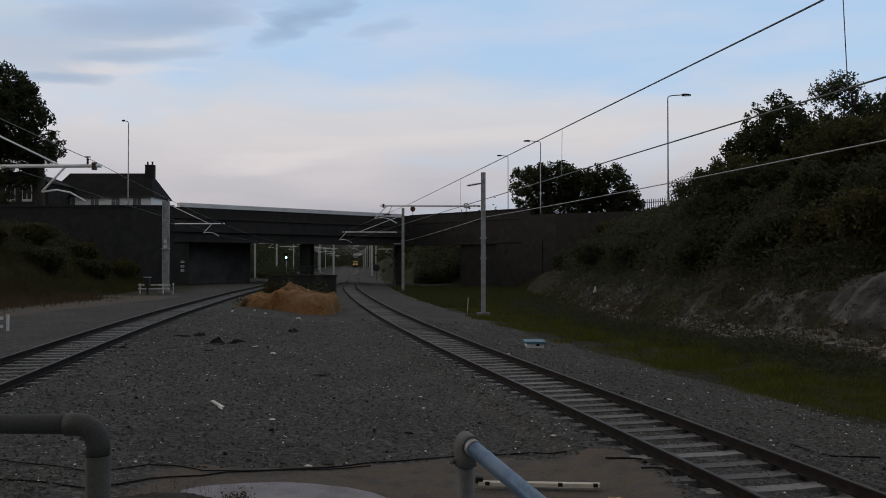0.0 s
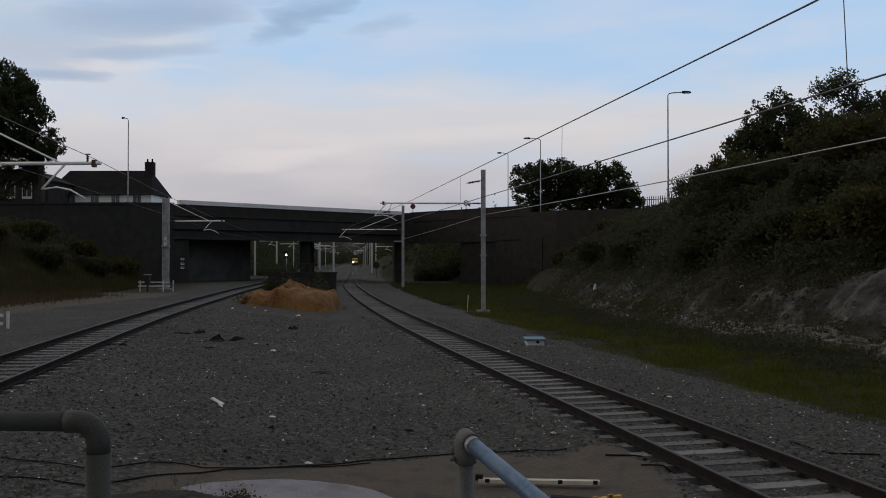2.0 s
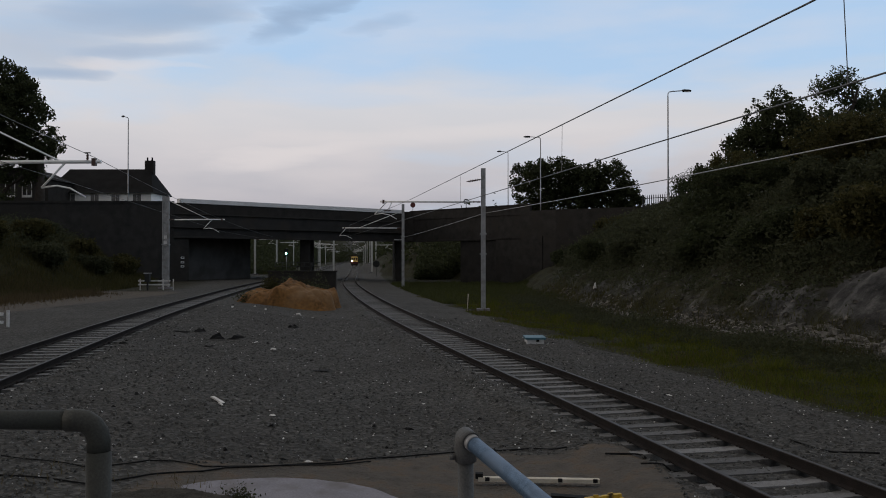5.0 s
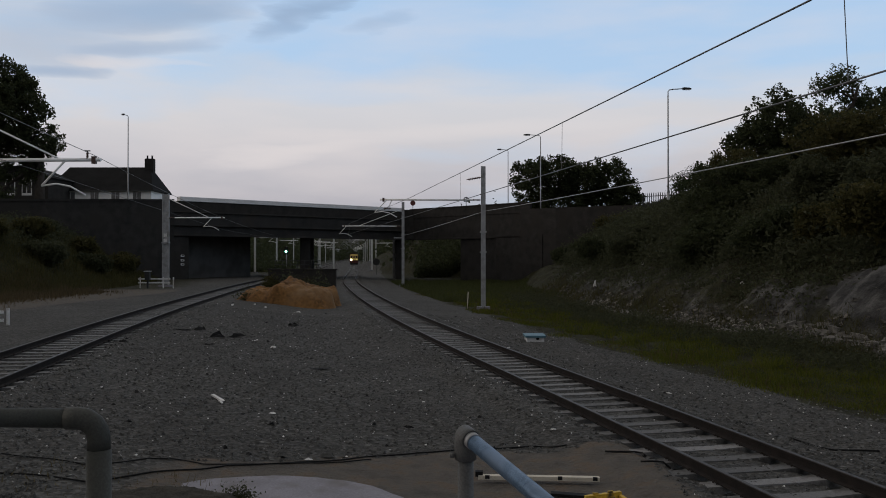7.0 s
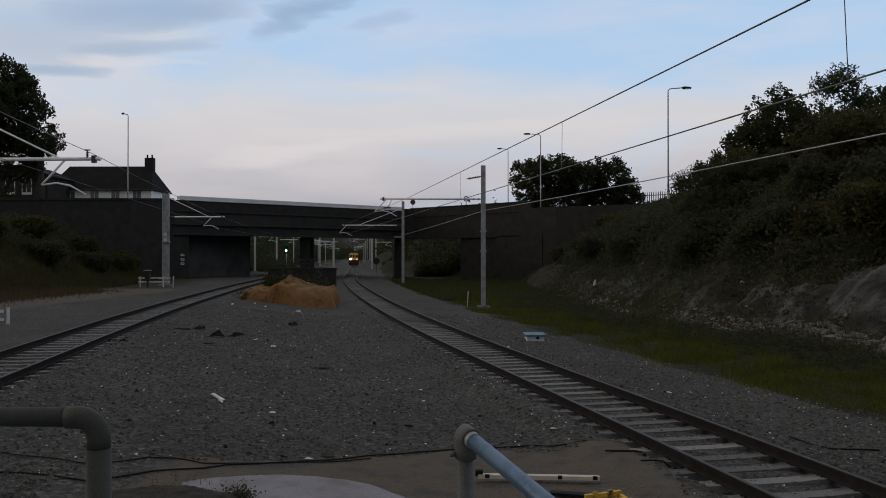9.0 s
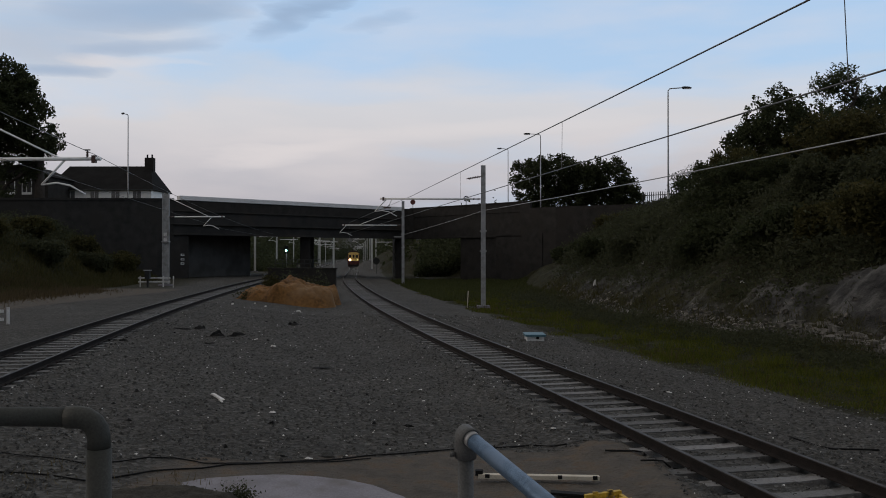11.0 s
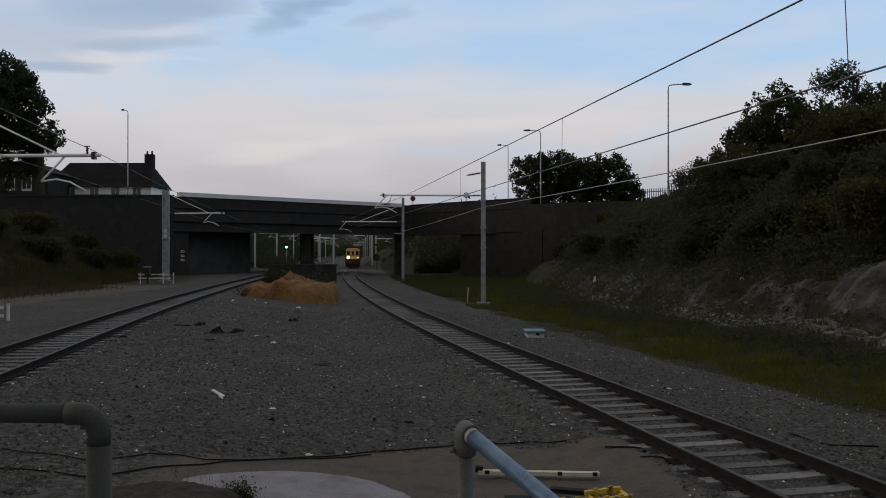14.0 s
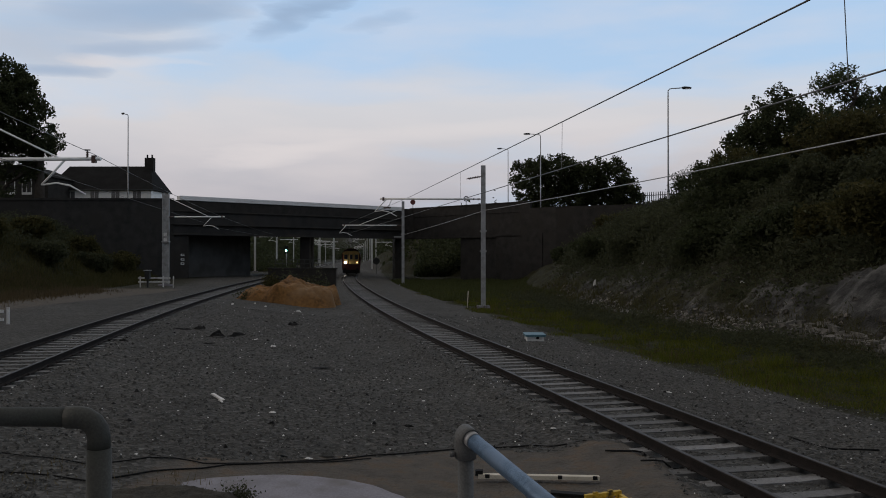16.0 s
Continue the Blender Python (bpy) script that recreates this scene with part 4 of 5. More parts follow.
build_tree(28.6, 54, gz(28.6, 54), 4.0, 0.28, [(0, 0, 11.2, 2.2, 2.2, 2.4), (2.5, 0, 11, 3, 2.6, 2.6), (-1.5, -1, 8.4, 3, 2.5, 2.2)], 700, 32, 0.15, 0.22, "dense dark tree at the edge of the bank", seed=14)
build_tree(16.9, 112, gz(16.9, 112), 5.0, 0.3, [(-4.8, 0, 12.6, 3.1, 3, 3.3), (-1.6, 0, 13.6, 2.9, 3, 2.6), (1.4, 0, 12.6, 2.8, 3, 2.8), (4.9, 0, 13.0, 2.8, 3, 2.9), (7.0, 0, 11.0, 2.0, 3, 2.2), (0, 0, 9.0, 8.0, 3, 2.4), (8.4, 0, 9.6, 1.8, 2.4, 1.7)], 1000, 36, 0.20, 0.27, "rounded dark tree behind the bridge parapet", seed=15)
build_tree(23.7, 78, gz(23.7, 78), 1.2, 0.1, [(-1.5, 0, 9.6, 1.2, 1.0, 1.0), (0.0, 0, 10.4, 1.1, 1.0, 1.0), (1.6, 0, 11.0, 0.9, 0.9, 0.8)], 330, 16, 0.10, 0.24, "thin bushy sapling beside the fence", "leaf_thin", 16, 0.2)


rb = random.Random(8)
for k, (y, r, h) in enumerate(((30, 8.5, 1.5), (34, 10.5, 2.0), (38, 6.8, 1.1), (43, 9.6, 1.8), (49, 7.4, 1.3), (54, 10.8, 2.0), (60, 7.0, 1.3), (72, 5.6, 1.1), (80, 9.0, 1.2), (88, 7.0, 1.1), (26, 6.5, 1.2),
                              (33, 6.4, 1.7), (36, 8.8, 2.3), (41, 6.2, 1.7), (45, 12.0, 2.6), (47, 5.6, 1.5), (52, 8.2, 2.2), (57, 12.5, 2.4), (58, 5.4, 1.6), (66, 5.0, 1.2), (84, 5.0, 1.0))):
    x = float(foot_r(y)) + r
    z = gz(x, y)
    masses = [(rb.uniform(-1, 1) * h, rb.uniform(-0.5, 0.5), z + h * rb.uniform(0.35, 0.8), h * rb.uniform(0.6, 1.0), h * 0.7, h * rb.uniform(0.4, 0.65)) for _ in range(4)]
    build_tree(x, y, z, h * 0.4, 0.06, masses, 300, 26, 0.12, 0.17, "dark straggling bush on the embankment", ("scrub", "leaf", "rough")[k % 3] if k % 5 else "leaf", 60 + k, 0.45, "bush", "bushes on the embankment")


for k, (x, y, h) in enumerate(((-30.2, 64, 1.2), (-33.5, 68, 1.1), (-32.0, 75, 1.2), (-35.5, 74, 1.0), (-31.0, 82, 1.4), (-33.0, 60, 1.1), (-29.5, 71, 1.1), (-30.0, 78, 1.3))):
    z = gz(x, y)
    masses = [(rb.uniform(-1, 1) * h, rb.uniform(-0.5, 0.5), z + h * rb.uniform(0.3, 0.75), h * rb.uniform(0.7, 1.1), h * 0.7, h * rb.uniform(0.4, 0.65)) for _ in range(4)]
    build_tree(x, y, z, h * 0.4, 0.06, masses, 300, 24, 0.13, 0.18, "olive bush growing on the bank below the wall", "rough" if k % 3 else "scrub", 90 + k, 0.45, "bush", "bushes below the wall")


def bank_cloud(name, n, region, size, lift, mat, label, seed, spread=0.2):
    rng = np.random.default_rng(seed)
    x, y = region(rng, n)
    z = ground_z(x, y) + np.abs(rng.normal(0, 1, len(x))) * lift(x, y)
    c = np.stack([x, y, z], 1)
    ob = new(name, leaf_cloud(name, c, np.array((spread, spread, spread * 0.5)), size, MAT[mat], seed))
    return tagged(ob, label, "plants", kind="stuff")


def right_bank(y0, y1, r0, r1):
    def region(rng, n):
        k = n // 30
        cy, cr = rng.uniform(y0, y1, k), r0 + (r1 - r0) * rng.random(k)
        y = np.repeat(cy, 30) + rng.normal(0, 0.35, k * 30)
        x = foot_r(y) + np.repeat(cr, 30) + rng.normal(0, 0.35, k * 30)
        bare = (np.abs(x - 15.6) < 1.5) & (np.abs(y - 30.2) < 2.3) & (rng.random(k * 30) < 0.93)
        return x[~bare], y[~bare]
    return region


bank_cloud("undergrowth", 120000, right_bank(20, 104, 4.2, 17), 0.13, lambda x, y: 0.6 - 0.42 * smooth(8.5, 11.5, x - foot_r(y)), "scrub", "dark tangled undergrowth covering the embankment", 21)
bank_cloud("undergrowth", 34000, right_bank(15, 64, -3.5, -0.5), 0.065, lambda x, y: 0.19 + 0.1 * np.sin(y * 0.7) + 0.07 * np.sin(y * 1.9 + x), "scrub", "low weeds along the foot of the rocky bank", 22, 0.08)
bank_cloud("undergrowth", 22000, lambda rng, n: ((foot_l(yy := rng.uniform(60, 92, n)) - rng.uniform(5, 18, n)), yy), 0.11, lambda x, y: 0.5, "scrub", "rough bushes on the bank below the wall", 23)


def grass_blades(name, n, region, h, mat, label, seed):
    rng = np.random.default_rng(seed)
    x, y = region(rng, n)
    n = len(x)
    z = ground_z(x, y) - 0.02
    drift = 0.5 + 0.5 * np.sin(x * 2.1 + 1.3 * np.sin(y * 0.9)) * np.sin(y * 1.1 + x * 0.7)
    hh, a = h * rng.uniform(0.4, 1.2, n) * (0.45 + 1.1 * drift), rng.uniform(0, 6.28, n)
    lean = rng.normal(0, 0.35, (n, 2)) * hh[:, None]
    w = 0.005 + 0.00028 * y
    V = np.stack([np.stack([x - w * np.cos(a), y - w * np.sin(a), z], 1), np.stack([x + w * np.cos(a), y + w * np.sin(a), z], 1), np.stack([x + lean[:, 0], y + lean[:, 1], z + hh], 1)], 1).reshape(-1, 3)
    F = np.arange(n * 3).reshape(-1, 3)
    return tagged(new(name, np_mesh(name, V, F, MAT[mat])), label, "grass", kind="stuff")


def verge(y0, y1, d0, d1):
    def region(rng, n):
        y = y0 + (y1 - y0) * rng.random(n) ** 1.3
        t = rng.random(n)
        x = line_a(y) + d0 + 0.4 * np.sin(y * 0.9) + rng.normal(0, 0.25, n) + t * np.maximum(0.5, np.minimum(d1, foot_r(y) - line_a(y) - d0))
        patch = np.sin(x * 1.7 + y) + np.sin(y * 1.3 - x) + np.sin(y * 0.41 + x * 0.6)
        keep = patch + rng.normal(0, 0.5, n) - 1.6 * (t < 0.12) > -0.55
        return x[keep], y[keep]
    return region


grass_blades("verge_grass", 230000, verge(13, 86, 5.25, 4.0), 0.10, "grass", "rough green grass verge beside the ballast", 31)
grass_blades("bank_grass", 60000, lambda rng, n: ((foot_l(yy := rng.uniform(36, 90, n)) - rng.uniform(-0.8, 12, n)), yy), 0.55, "rough", "rough olive grass on the bank below the wall", 32)
grass_blades("bank_grass", 16000, right_bank(18, 70, -1.5, 1.2), 0.3, "rough", "tussocks at the foot of the rocky bank", 33)
grass_blades("verge_grass", 60000, lambda rng, n: ((line_a(yy := rng.uniform(58, 104, n)) + 5.0 + rng.random(n) * np.maximum(1.0, foot_r(yy) + 0.6 - line_a(yy) - 5.0)), yy), 0.32, "verge_dull", "long dull green grass on the verge below the bridge", 35)
grass_blades("bank_grass", 14000, lambda rng, n: (rng.normal(-26.2, 1.5, n), rng.uniform(40, 60, n)), 0.4, "straw", "brown dry grass at the edge of the yard", 44)
grass_blades("dry_grass", 7000, verge(13, 80, 4.9, 5.4), 0.26, "straw", "brown seeding stalks among the verge grass", 34)


# rubble of the rocky bank and the pale ledge along its foot
def bank_strip(y0, y1, r0, r1):
    def region(rng, n):
        y = y0 + (y1 - y0) * rng.random(n) ** 1.2
        r = r0 + (r1 - r0) * rng.random(n) + 0.12 * np.sin(y * 1.3)
        keep = np.sin(y * 0.8) + np.sin(y * 2.1 + r) + np.sin(r * 2.3 - y * 0.5) + rng.normal(0, 0.7, n) > -0.2
        return foot_r(y[keep]) + r[keep], y[keep]
    return region


scatter_stones("ledge_stones", 1300, bank_strip(16, 58, 0.25, 0.7), (0.03, 0.14), MAT["ledge_stone"], "pale broken stones in a ledge along the bank's foot", 36)
scatter_stones("bank_rocks", 1100, bank_strip(17, 66, 0.3, 4.6), (0.03, 0.19), MAT["bank_rock"], "weathered grey rocks showing in the earth bank", 37)
bank_cloud("undergrowth", 9000, right_bank(20, 70, 1.6, 5.0), 0.09, lambda x, y: 0.2, "scrub", "sparse creeping plants over the rocky bank", 38, 0.1)


def build_ledge():
    """Broken slabs of rock along the foot of the bank."""
    rl = random.Random(21)
    led = thing("rock_ledge", pose(13.4, 29.5, gz(13.4, 29.5)), "pale broken rock ledge along the foot of the bank", "rock ledge")
    base = Vector((13.4, 29.5, gz(13.4, 29.5)))
    for k in range(84):
        near = k < 54
        t = (k + rl.uniform(-0.9, 0.9)) / 54 if near else (k - 54) / 30
        if near:
            x, y = 14.0 - 0.95 * t + rl.uniform(-0.3, 0.25), 26.0 + 6.2 * t
        else:
            y = 33.5 + 13.0 * t + rl.uniform(-0.2, 0.2)
            x = float(foot_r(y)) + 0.1 + rl.uniform(-0.2, 0.2)
        w, d, h = (rl.uniform(0.07, 0.34), rl.uniform(0.08, 0.26), rl.uniform(0.03, 0.13)) if near else (rl.uniform(0.1, 0.34), rl.uniform(0.1, 0.22), rl.uniform(0.05, 0.12))
        bm = B()
        ring = [(w * math.cos(a) * rl.uniform(0.5, 1.15), d * math.sin(a) * rl.uniform(0.5, 1.15)) for a in [i * math.tau / 7 for i in range(7)]]
        lo = [bm.verts.new((px * 0.85, py * 0.85, -0.12)) for px, py in ring]
        hi = [bm.verts.new((px, py, h * rl.uniform(0.75, 1.1))) for px, py in ring]
        for i in range(7):
            bm.faces.new((lo[i], lo[(i + 1) % 7], hi[(i + 1) % 7], hi[i]))
        bm.faces.new(hi)
        bm.faces.new(lo[::-1])
        ob = part("slab", bm, MAT["ledge_stone"], led)
        ob.matrix_basis = pose(x - base.x, y - base.y, gz(x, y) - base.z + 0.02, rl.uniform(-16, 16), rl.uniform(-16, 16), rl.uniform(-80, 80))


build_ledge()


def tufts(rng, n):
    k = n // 40
    cy = rng.uniform(14, 70, k)
    cx = line_a(cy) + 5.6 + rng.random(k) ** 0.6 * np.maximum(0.4, np.minimum(4.5, foot_r(cy) - line_a(cy) - 6.2))
    return np.repeat(cx, 40) + rng.normal(0, 0.16, k * 40), np.repeat(cy, 40) + rng.normal(0, 0.22, k * 40)


bank_cloud("verge_weeds", 15000, tufts, 0.035, lambda x, y: 0.13, "scrub", "dark leafy weeds scattered through the verge grass", 39, 0.05)
grass_blades("dry_grass", 16000, tufts, 0.28, "grass", "yellowing tufts standing in the verge grass", 40)


# ---- beyond the bridge ----
def far_belt(rng, n):
    k = n // 40
    y = rng.uniform(145, 470, k)
    side = rng.random(k) < 0.5
    off = rng.uniform(0, 26, k)
    x = np.where(side, line_a(y) + 7.5 + off, line_b(y) - 8.0 - off)
    end = rng.random(k) < 0.22
    y = np.where(end, rng.uniform(470, 520, k), y)
    x = np.where(end, rng.uniform(-110, 20, k), x)
    return np.repeat(x, 40) + rng.normal(0, 0.8, k * 40), np.repeat(y, 40) + rng.normal(0, 0.8, k * 40)


bank_cloud("far_woods", 90000, far_belt, 0.5, lambda x, y: 1.0 + 0.009 * np.maximum(0, y - 130), "leaf", "dark bushes and woods lining the railway beyond the bridge", 41, 0.6)
bank_cloud("far_woods", 16000, lambda rng, n: (rng.uniform(-4, 9, n), rng.uniform(124, 146, n)), 0.3, lambda x, y: 1.1, "leaf", "dark bushes behind the bridge opening", 42, 0.3)

bank_cloud("far_woods", 9000, lambda rng, n: (rng.uniform(-36, -25.6, n), rng.uniform(132, 150, n)), 0.2, lambda x, y: 0.7, "leaf", "dark bushes beside the raised line beyond the bridge", 43, 0.3)

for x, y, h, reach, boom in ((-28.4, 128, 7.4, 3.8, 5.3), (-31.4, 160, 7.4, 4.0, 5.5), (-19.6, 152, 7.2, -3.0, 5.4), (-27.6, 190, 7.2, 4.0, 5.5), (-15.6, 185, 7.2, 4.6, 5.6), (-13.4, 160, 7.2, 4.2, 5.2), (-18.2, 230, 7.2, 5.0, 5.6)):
    build_mast(x, y, gz(x, y), h, [(reach, boom, 0, 0.6)], "galvanised mast seen under the bridge, its lit brightness put in the colour", 0.26, steel="far_mast")


def build_signal():
    s = thing("railway_signal", pose(-25.9, 140, gz(-25.9, 140)), "railway signal post showing a green light", "signal")
    h = 3.78 - gz(-25.9, 140)
    part("post", tube(B(), [(0, 0.2, 0), (0, 0.2, h + 0.8)], 0.09, 8), MAT["steel"], s)
    hd = part("signal_head", box(B(), -0.28, 0.28, -0.05, 0.25, h - 0.45, h + 0.75), MAT["black"], s, bevel=0.04)
    q = Matrix.Rotation(radians(90), 4, "X")
    part("lens", lathe(B(), [(0.16, 0), (0.16, 0.04), (0.09, 0.08)], 14, Matrix.Translation((0, -0.05, h)) @ q), MAT["signal_green"], hd, "glowing green lens")
    part("hood", lathe(B(), [(0.24, 0), (0.24, 0.2)], 14, Matrix.Translation((0, -0.03, h + 0.4)) @ q), MAT["black"], hd)


build_signal()


def build_board(x, y, zc, w, h, label, mat, bars=0):
    b = thing("trackside_board", pose(x, y, gz(x, y)), label, "sign")
    z = zc - gz(x, y)
    part("post", tube(B(), [(0, 0.05, -0.1), (0, 0.05, z + h / 2)], 0.045, 8), MAT["steel"], b)
    pn = part("panel", box(B(), -w / 2, w / 2, -0.03, 0.0, z - h / 2, z + h / 2), MAT[mat], b, bevel=0.008)
    for i in range(bars):
        zz = z + h / 2 - (i + 0.5) * h / bars
        part("marking", box(B(), -w * 0.3, w * 0.3, -0.036, -0.03, zz - h * 0.1, zz + h * 0.1), MAT["black"], pn, "dark bar of lettering")


build_board(-17.5, 106, 3.3, 0.42, 0.9, "white trackside board with dark bars on a post", "white_paint", 2)


def build_disc(x, y, zc, r, label, mat, ring=False, zb=None):
    z0 = gz(x, y) if zb is None else zb
    d = thing("round_sign", pose(x, y, z0), label, "sign")
    z = zc - z0
    q = Matrix.Rotation(radians(90), 4, "X")
    part("post", tube(B(), [(0, 0.05, 0), (0, 0.05, z + r * 0.6)], 0.04, 8), MAT["fence"], d)
    m = Matrix.Translation((0, 0.02, z)) @ q
    if ring:
        bm = B()
        pts = [(r * math.cos(k * math.tau / 20), 0, z + r * math.sin(k * math.tau / 20)) for k in range(21)]
        tube(bm, pts, r * 0.2, 6)
        part("rim", bm, MAT["fence"], d)
        part("spoke", box(B(), -r * 0.9, r * 0.9, -0.02, 0.02, z - 0.03, z + 0.03), MAT["fence"], d)
    else:
        disc = part("disc", lathe(B(), [(r, 0), (r, 0.02), (r * 0.97, 0.03)], 20, m), MAT[mat], d)
        part("bracket", box(B(), -r * 0.7, r * 0.7, 0.02, 0.05, z - 0.03, z + 0.03), MAT["fence"], d)


build_disc(-11.1, 141, 2.05, 0.58, "dark round board on a post beside the line", "fence")
# road signs on the bridge
build_disc(-4.2, 118.0, 10.4, 0.36, "faded red round road sign behind the parapet", "sign_red", zb=7.4)
build_disc(3.05, 111.5, 10.45, 0.30, "round road sign with a dark rim behind the parapet", "fence", True, zb=7.4)


# ---- road above: lamps, house, fence ----
def build_street_lamp(x, y, z, top, reach, label):
    s = math.copysign(1, reach)
    l = thing("street_lamp", pose(x, y, z), label, "street lamp", "street lamps on the road")
    h = top - z
    part("column", tube(B(), [(0, 0, 0), (0, 0, h * 0.3), (0, 0, h - 0.5)], 0.085, 10, 0.055), MAT["steel"], l)
    part("base", tube(B(), [(0, 0, 0), (0, 0, 1.3)], 0.12, 10), MAT["steel"], l)
    part("arm", tube(B(), [(0, 0, h - 0.55), (0, 0, h - 0.2), (s * 0.12, 0, h - 0.05), (s * 0.4, 0, h), (reach * 0.8, 0, h + 0.06)], 0.045, 8), MAT["steel"], l)
    hd = B()
    tube(hd, [(reach * 0.75, 0, h + 0.03), (reach * 0.85, 0, h + 0.08), (reach * 1.1, 0, h + 0.07), (reach * 1.2, 0, h + 0.03)], 0.12, 8, 0.07)
    part("lantern", hd, MAT["fence"], l, "dark lantern head")
    part("lamp_glass", box(B(), min(reach * 0.85, reach * 1.12), max(reach * 0.85, reach * 1.12), -0.07, 0.07, h - 0.06, h + 0.0), MAT["coping"], l)


build_street_lamp(-37.2, 100, 7.4, 19.7, -0.65, "slender grey street lamp beside the house")
build_street_lamp(19.15, 72, gz(19.15, 72) - 0.3, 17.2, 1.65, "tall grey street lamp above the bank")
build_street_lamp(12.1, 105, 7.4, 18.0, -1.75, "grey street lamp on the bridge road")
build_street_lamp(9.3, 121, 7.4, 18.2, -1.3, "distant grey street lamp on the bridge road")


def build_house():
    x0, x1, y0, y1 = -52.2, -38.6, 112.0, 119.5
    z = 6.0
    h = thing("house", pose(x0, y0, z), "white-rendered house with a dark slate roof and chimney", "house")
    W, D, E, R = x1 - x0, y1 - y0, 11.75 - z, 15.15 - z
    part("wall", box(B(), 0, W, 0, D, -1.5, E), MAT["render_wall"], h)
    roof = B()
    o = 0.35
    a = [roof.verts.new(p) for p in ((-o, -o, E - 0.1), (W + o, -o, E - 0.1), (W + o, D + o, E - 0.1), (-o, D + o, E - 0.1), (1.2, D / 2, R), (W - 1.3, D / 2, R))]
    for f in ((0, 1, 5, 4), (1, 2, 5), (2, 3, 4, 5), (3, 0, 4), (3, 2, 1, 0)):
        roof.faces.new([a[i] for i in f])
    rf = part("roof", roof, MAT["slate"], h)
    ch = part("chimney", box(B(), W - 2.05, W - 0.85, D / 2 - 0.4, D / 2 + 0.4, R - 1.0, R + 1.15), MAT["brick_dark"], rf, "dark brick chimney", 0.03)
    for dx in (-1.8, -1.15):
        part("chimney_pot", lathe(B(), [(0.13, 0), (0.11, 0.4), (0.14, 0.45)], 10, Matrix.Translation((W + dx, D / 2, R + 1.15))), MAT["brick_dark"], ch)
    part("gutter", tube(B(), [(-o, -o - 0.05, E - 0.12), (W + o, -o - 0.05, E - 0.12)], 0.07, 6), MAT["fence"], h)
    for wx in (2.46, 5.6, 8.36, 11.2):
        wn = part("window", box(B(), wx, wx + 1.05, -0.04, 0.06, E - 1.75, E - 0.3), MAT["sash"], h)
        part("window_frame", box(B(), wx + 0.5, wx + 0.55, -0.06, -0.04, E - 1.75, E - 0.3), MAT["white_paint"], wn)
        part("sill", box(B(), wx - 0.1, wx + 1.15, -0.12, 0.0, E - 1.9, E - 1.77), MAT["coping"], wn)


build_house()


def build_neighbour():
    h = thing("house", pose(-66.0, 106, 6.0), "dark brick house with pale window frames behind the tree", "house")
    part("wall", box(B(), 0, 16.6, 0, 7, -1.5, 6.9), MAT["brick_dark"], h)
    part("roof", prism(B(), [(-0.3, 6.85), (16.9, 6.85), (16.6, 7.1), (13.8, 8.3), (3.0, 8.3), (0, 7.1)], -0.3, 7.3), MAT["slate"], h)
    for wx in (11.2, 13.3):
        wn = part("window", box(B(), wx, wx + 1.25, -0.05, 0.05, 4.6, 6.8), MAT["white_paint"], h, "pale sash window")
        for k in (0.1, 0.68):
            part("pane", box(B(), wx + k, wx + k + 0.47, -0.07, -0.05, 4.9, 6.3), MAT["window"], wn)


build_neighbour()


def build_fence():
    a, b = Vector((17.7, 75.0, 0)), Vector((20.2, 72.6, 0))
    f = thing("palisade_fence", pose(a.x, a.y, gz(a.x, a.y)), "dark steel palisade fence at the top of the bank", "fence")
    d = b - a
    n = 17
    m0 = Matrix.Rotation(math.atan2(d.y, d.x), 4, "Z")
    L = d.length
    top = 8.6 - gz(a.x, a.y)
    pale = B()
    prism(pale, [(-0.035, -0.6), (0.035, -0.6), (0.035, top - 0.1), (0.0, top), (-0.035, top - 0.1)], -0.012, 0.012)
    me = bm_mesh("pale", pale, MAT["fence"])
    for i in range(n):
        shared("pale", me, f, m0 @ pose(i * L / (n - 1), 0, 0))
    for z in (top - 0.35, top - 1.3):
        part("rail", box(B(), 0, L, 0.012, 0.05, z, z + 0.06, m0), MAT["fence"], f)
    for x in (0.0, L):
        part("post", box(B(), x - 0.05, x + 0.05, 0.02, 0.12, -0.8, top, m0), MAT["fence"], f)


build_fence()


# ---- sand heap and lineside things ----
def build_heap():
    n, m = 110, 84
    V = []
    for j in range(m):
        for i in range(n):
            u, v = i / (n - 1) * 2 - 1, j / (m - 1) * 2 - 1
            x, y = -9.2 + u * 3.1, 51.0 + v * 3.0
            rim = (abs(u) ** 4 + abs(v) ** 4) ** (1 / 4) + 0.2 * noise.noise((x * 0.8, y * 0.8, 5))
            step = 0.74 + 0.46 * float(smooth(-0.34, -0.08, u)) - 0.05 * float(smooth(0.3, 0.9, u))
            z = step * float(smooth(1.02, 0.70, rim)) + 0.3 * math.exp(-((u - 0.03) / 0.24) ** 4 - ((v - 0.2) / 0.5) ** 4)
            z += 0.28 * noise.noise((x * 0.9, y * 0.9, 0)) + 0.18 * noise.noise((x * 2.2, y * 2.2, 2)) + 0.07 * noise.noise((x * 5, y * 5, 3)) + 0.03 * noise.noise((x * 11, y * 11, 4))
            edge = max(abs(u), abs(v))
            z = z * float(smooth(1.0, 0.86, edge)) - 0.12
            V.append((x + 9.2, y - 51.0, gz(x, y) + z))
    F = [(j * n + i, j * n + i + 1, (j + 1) * n + i + 1, (j + 1) * n + i) for j in range(m - 1) for i in range(n - 1)]
    h = new("sand_mound", np_mesh("sand_mound", V, F, MAT["sand"], True))
    h.matrix_basis = pose(-9.2, 51.0, 0)
    tagged(h, "heap of rusty orange sand tipped between the lines", "sand heap")


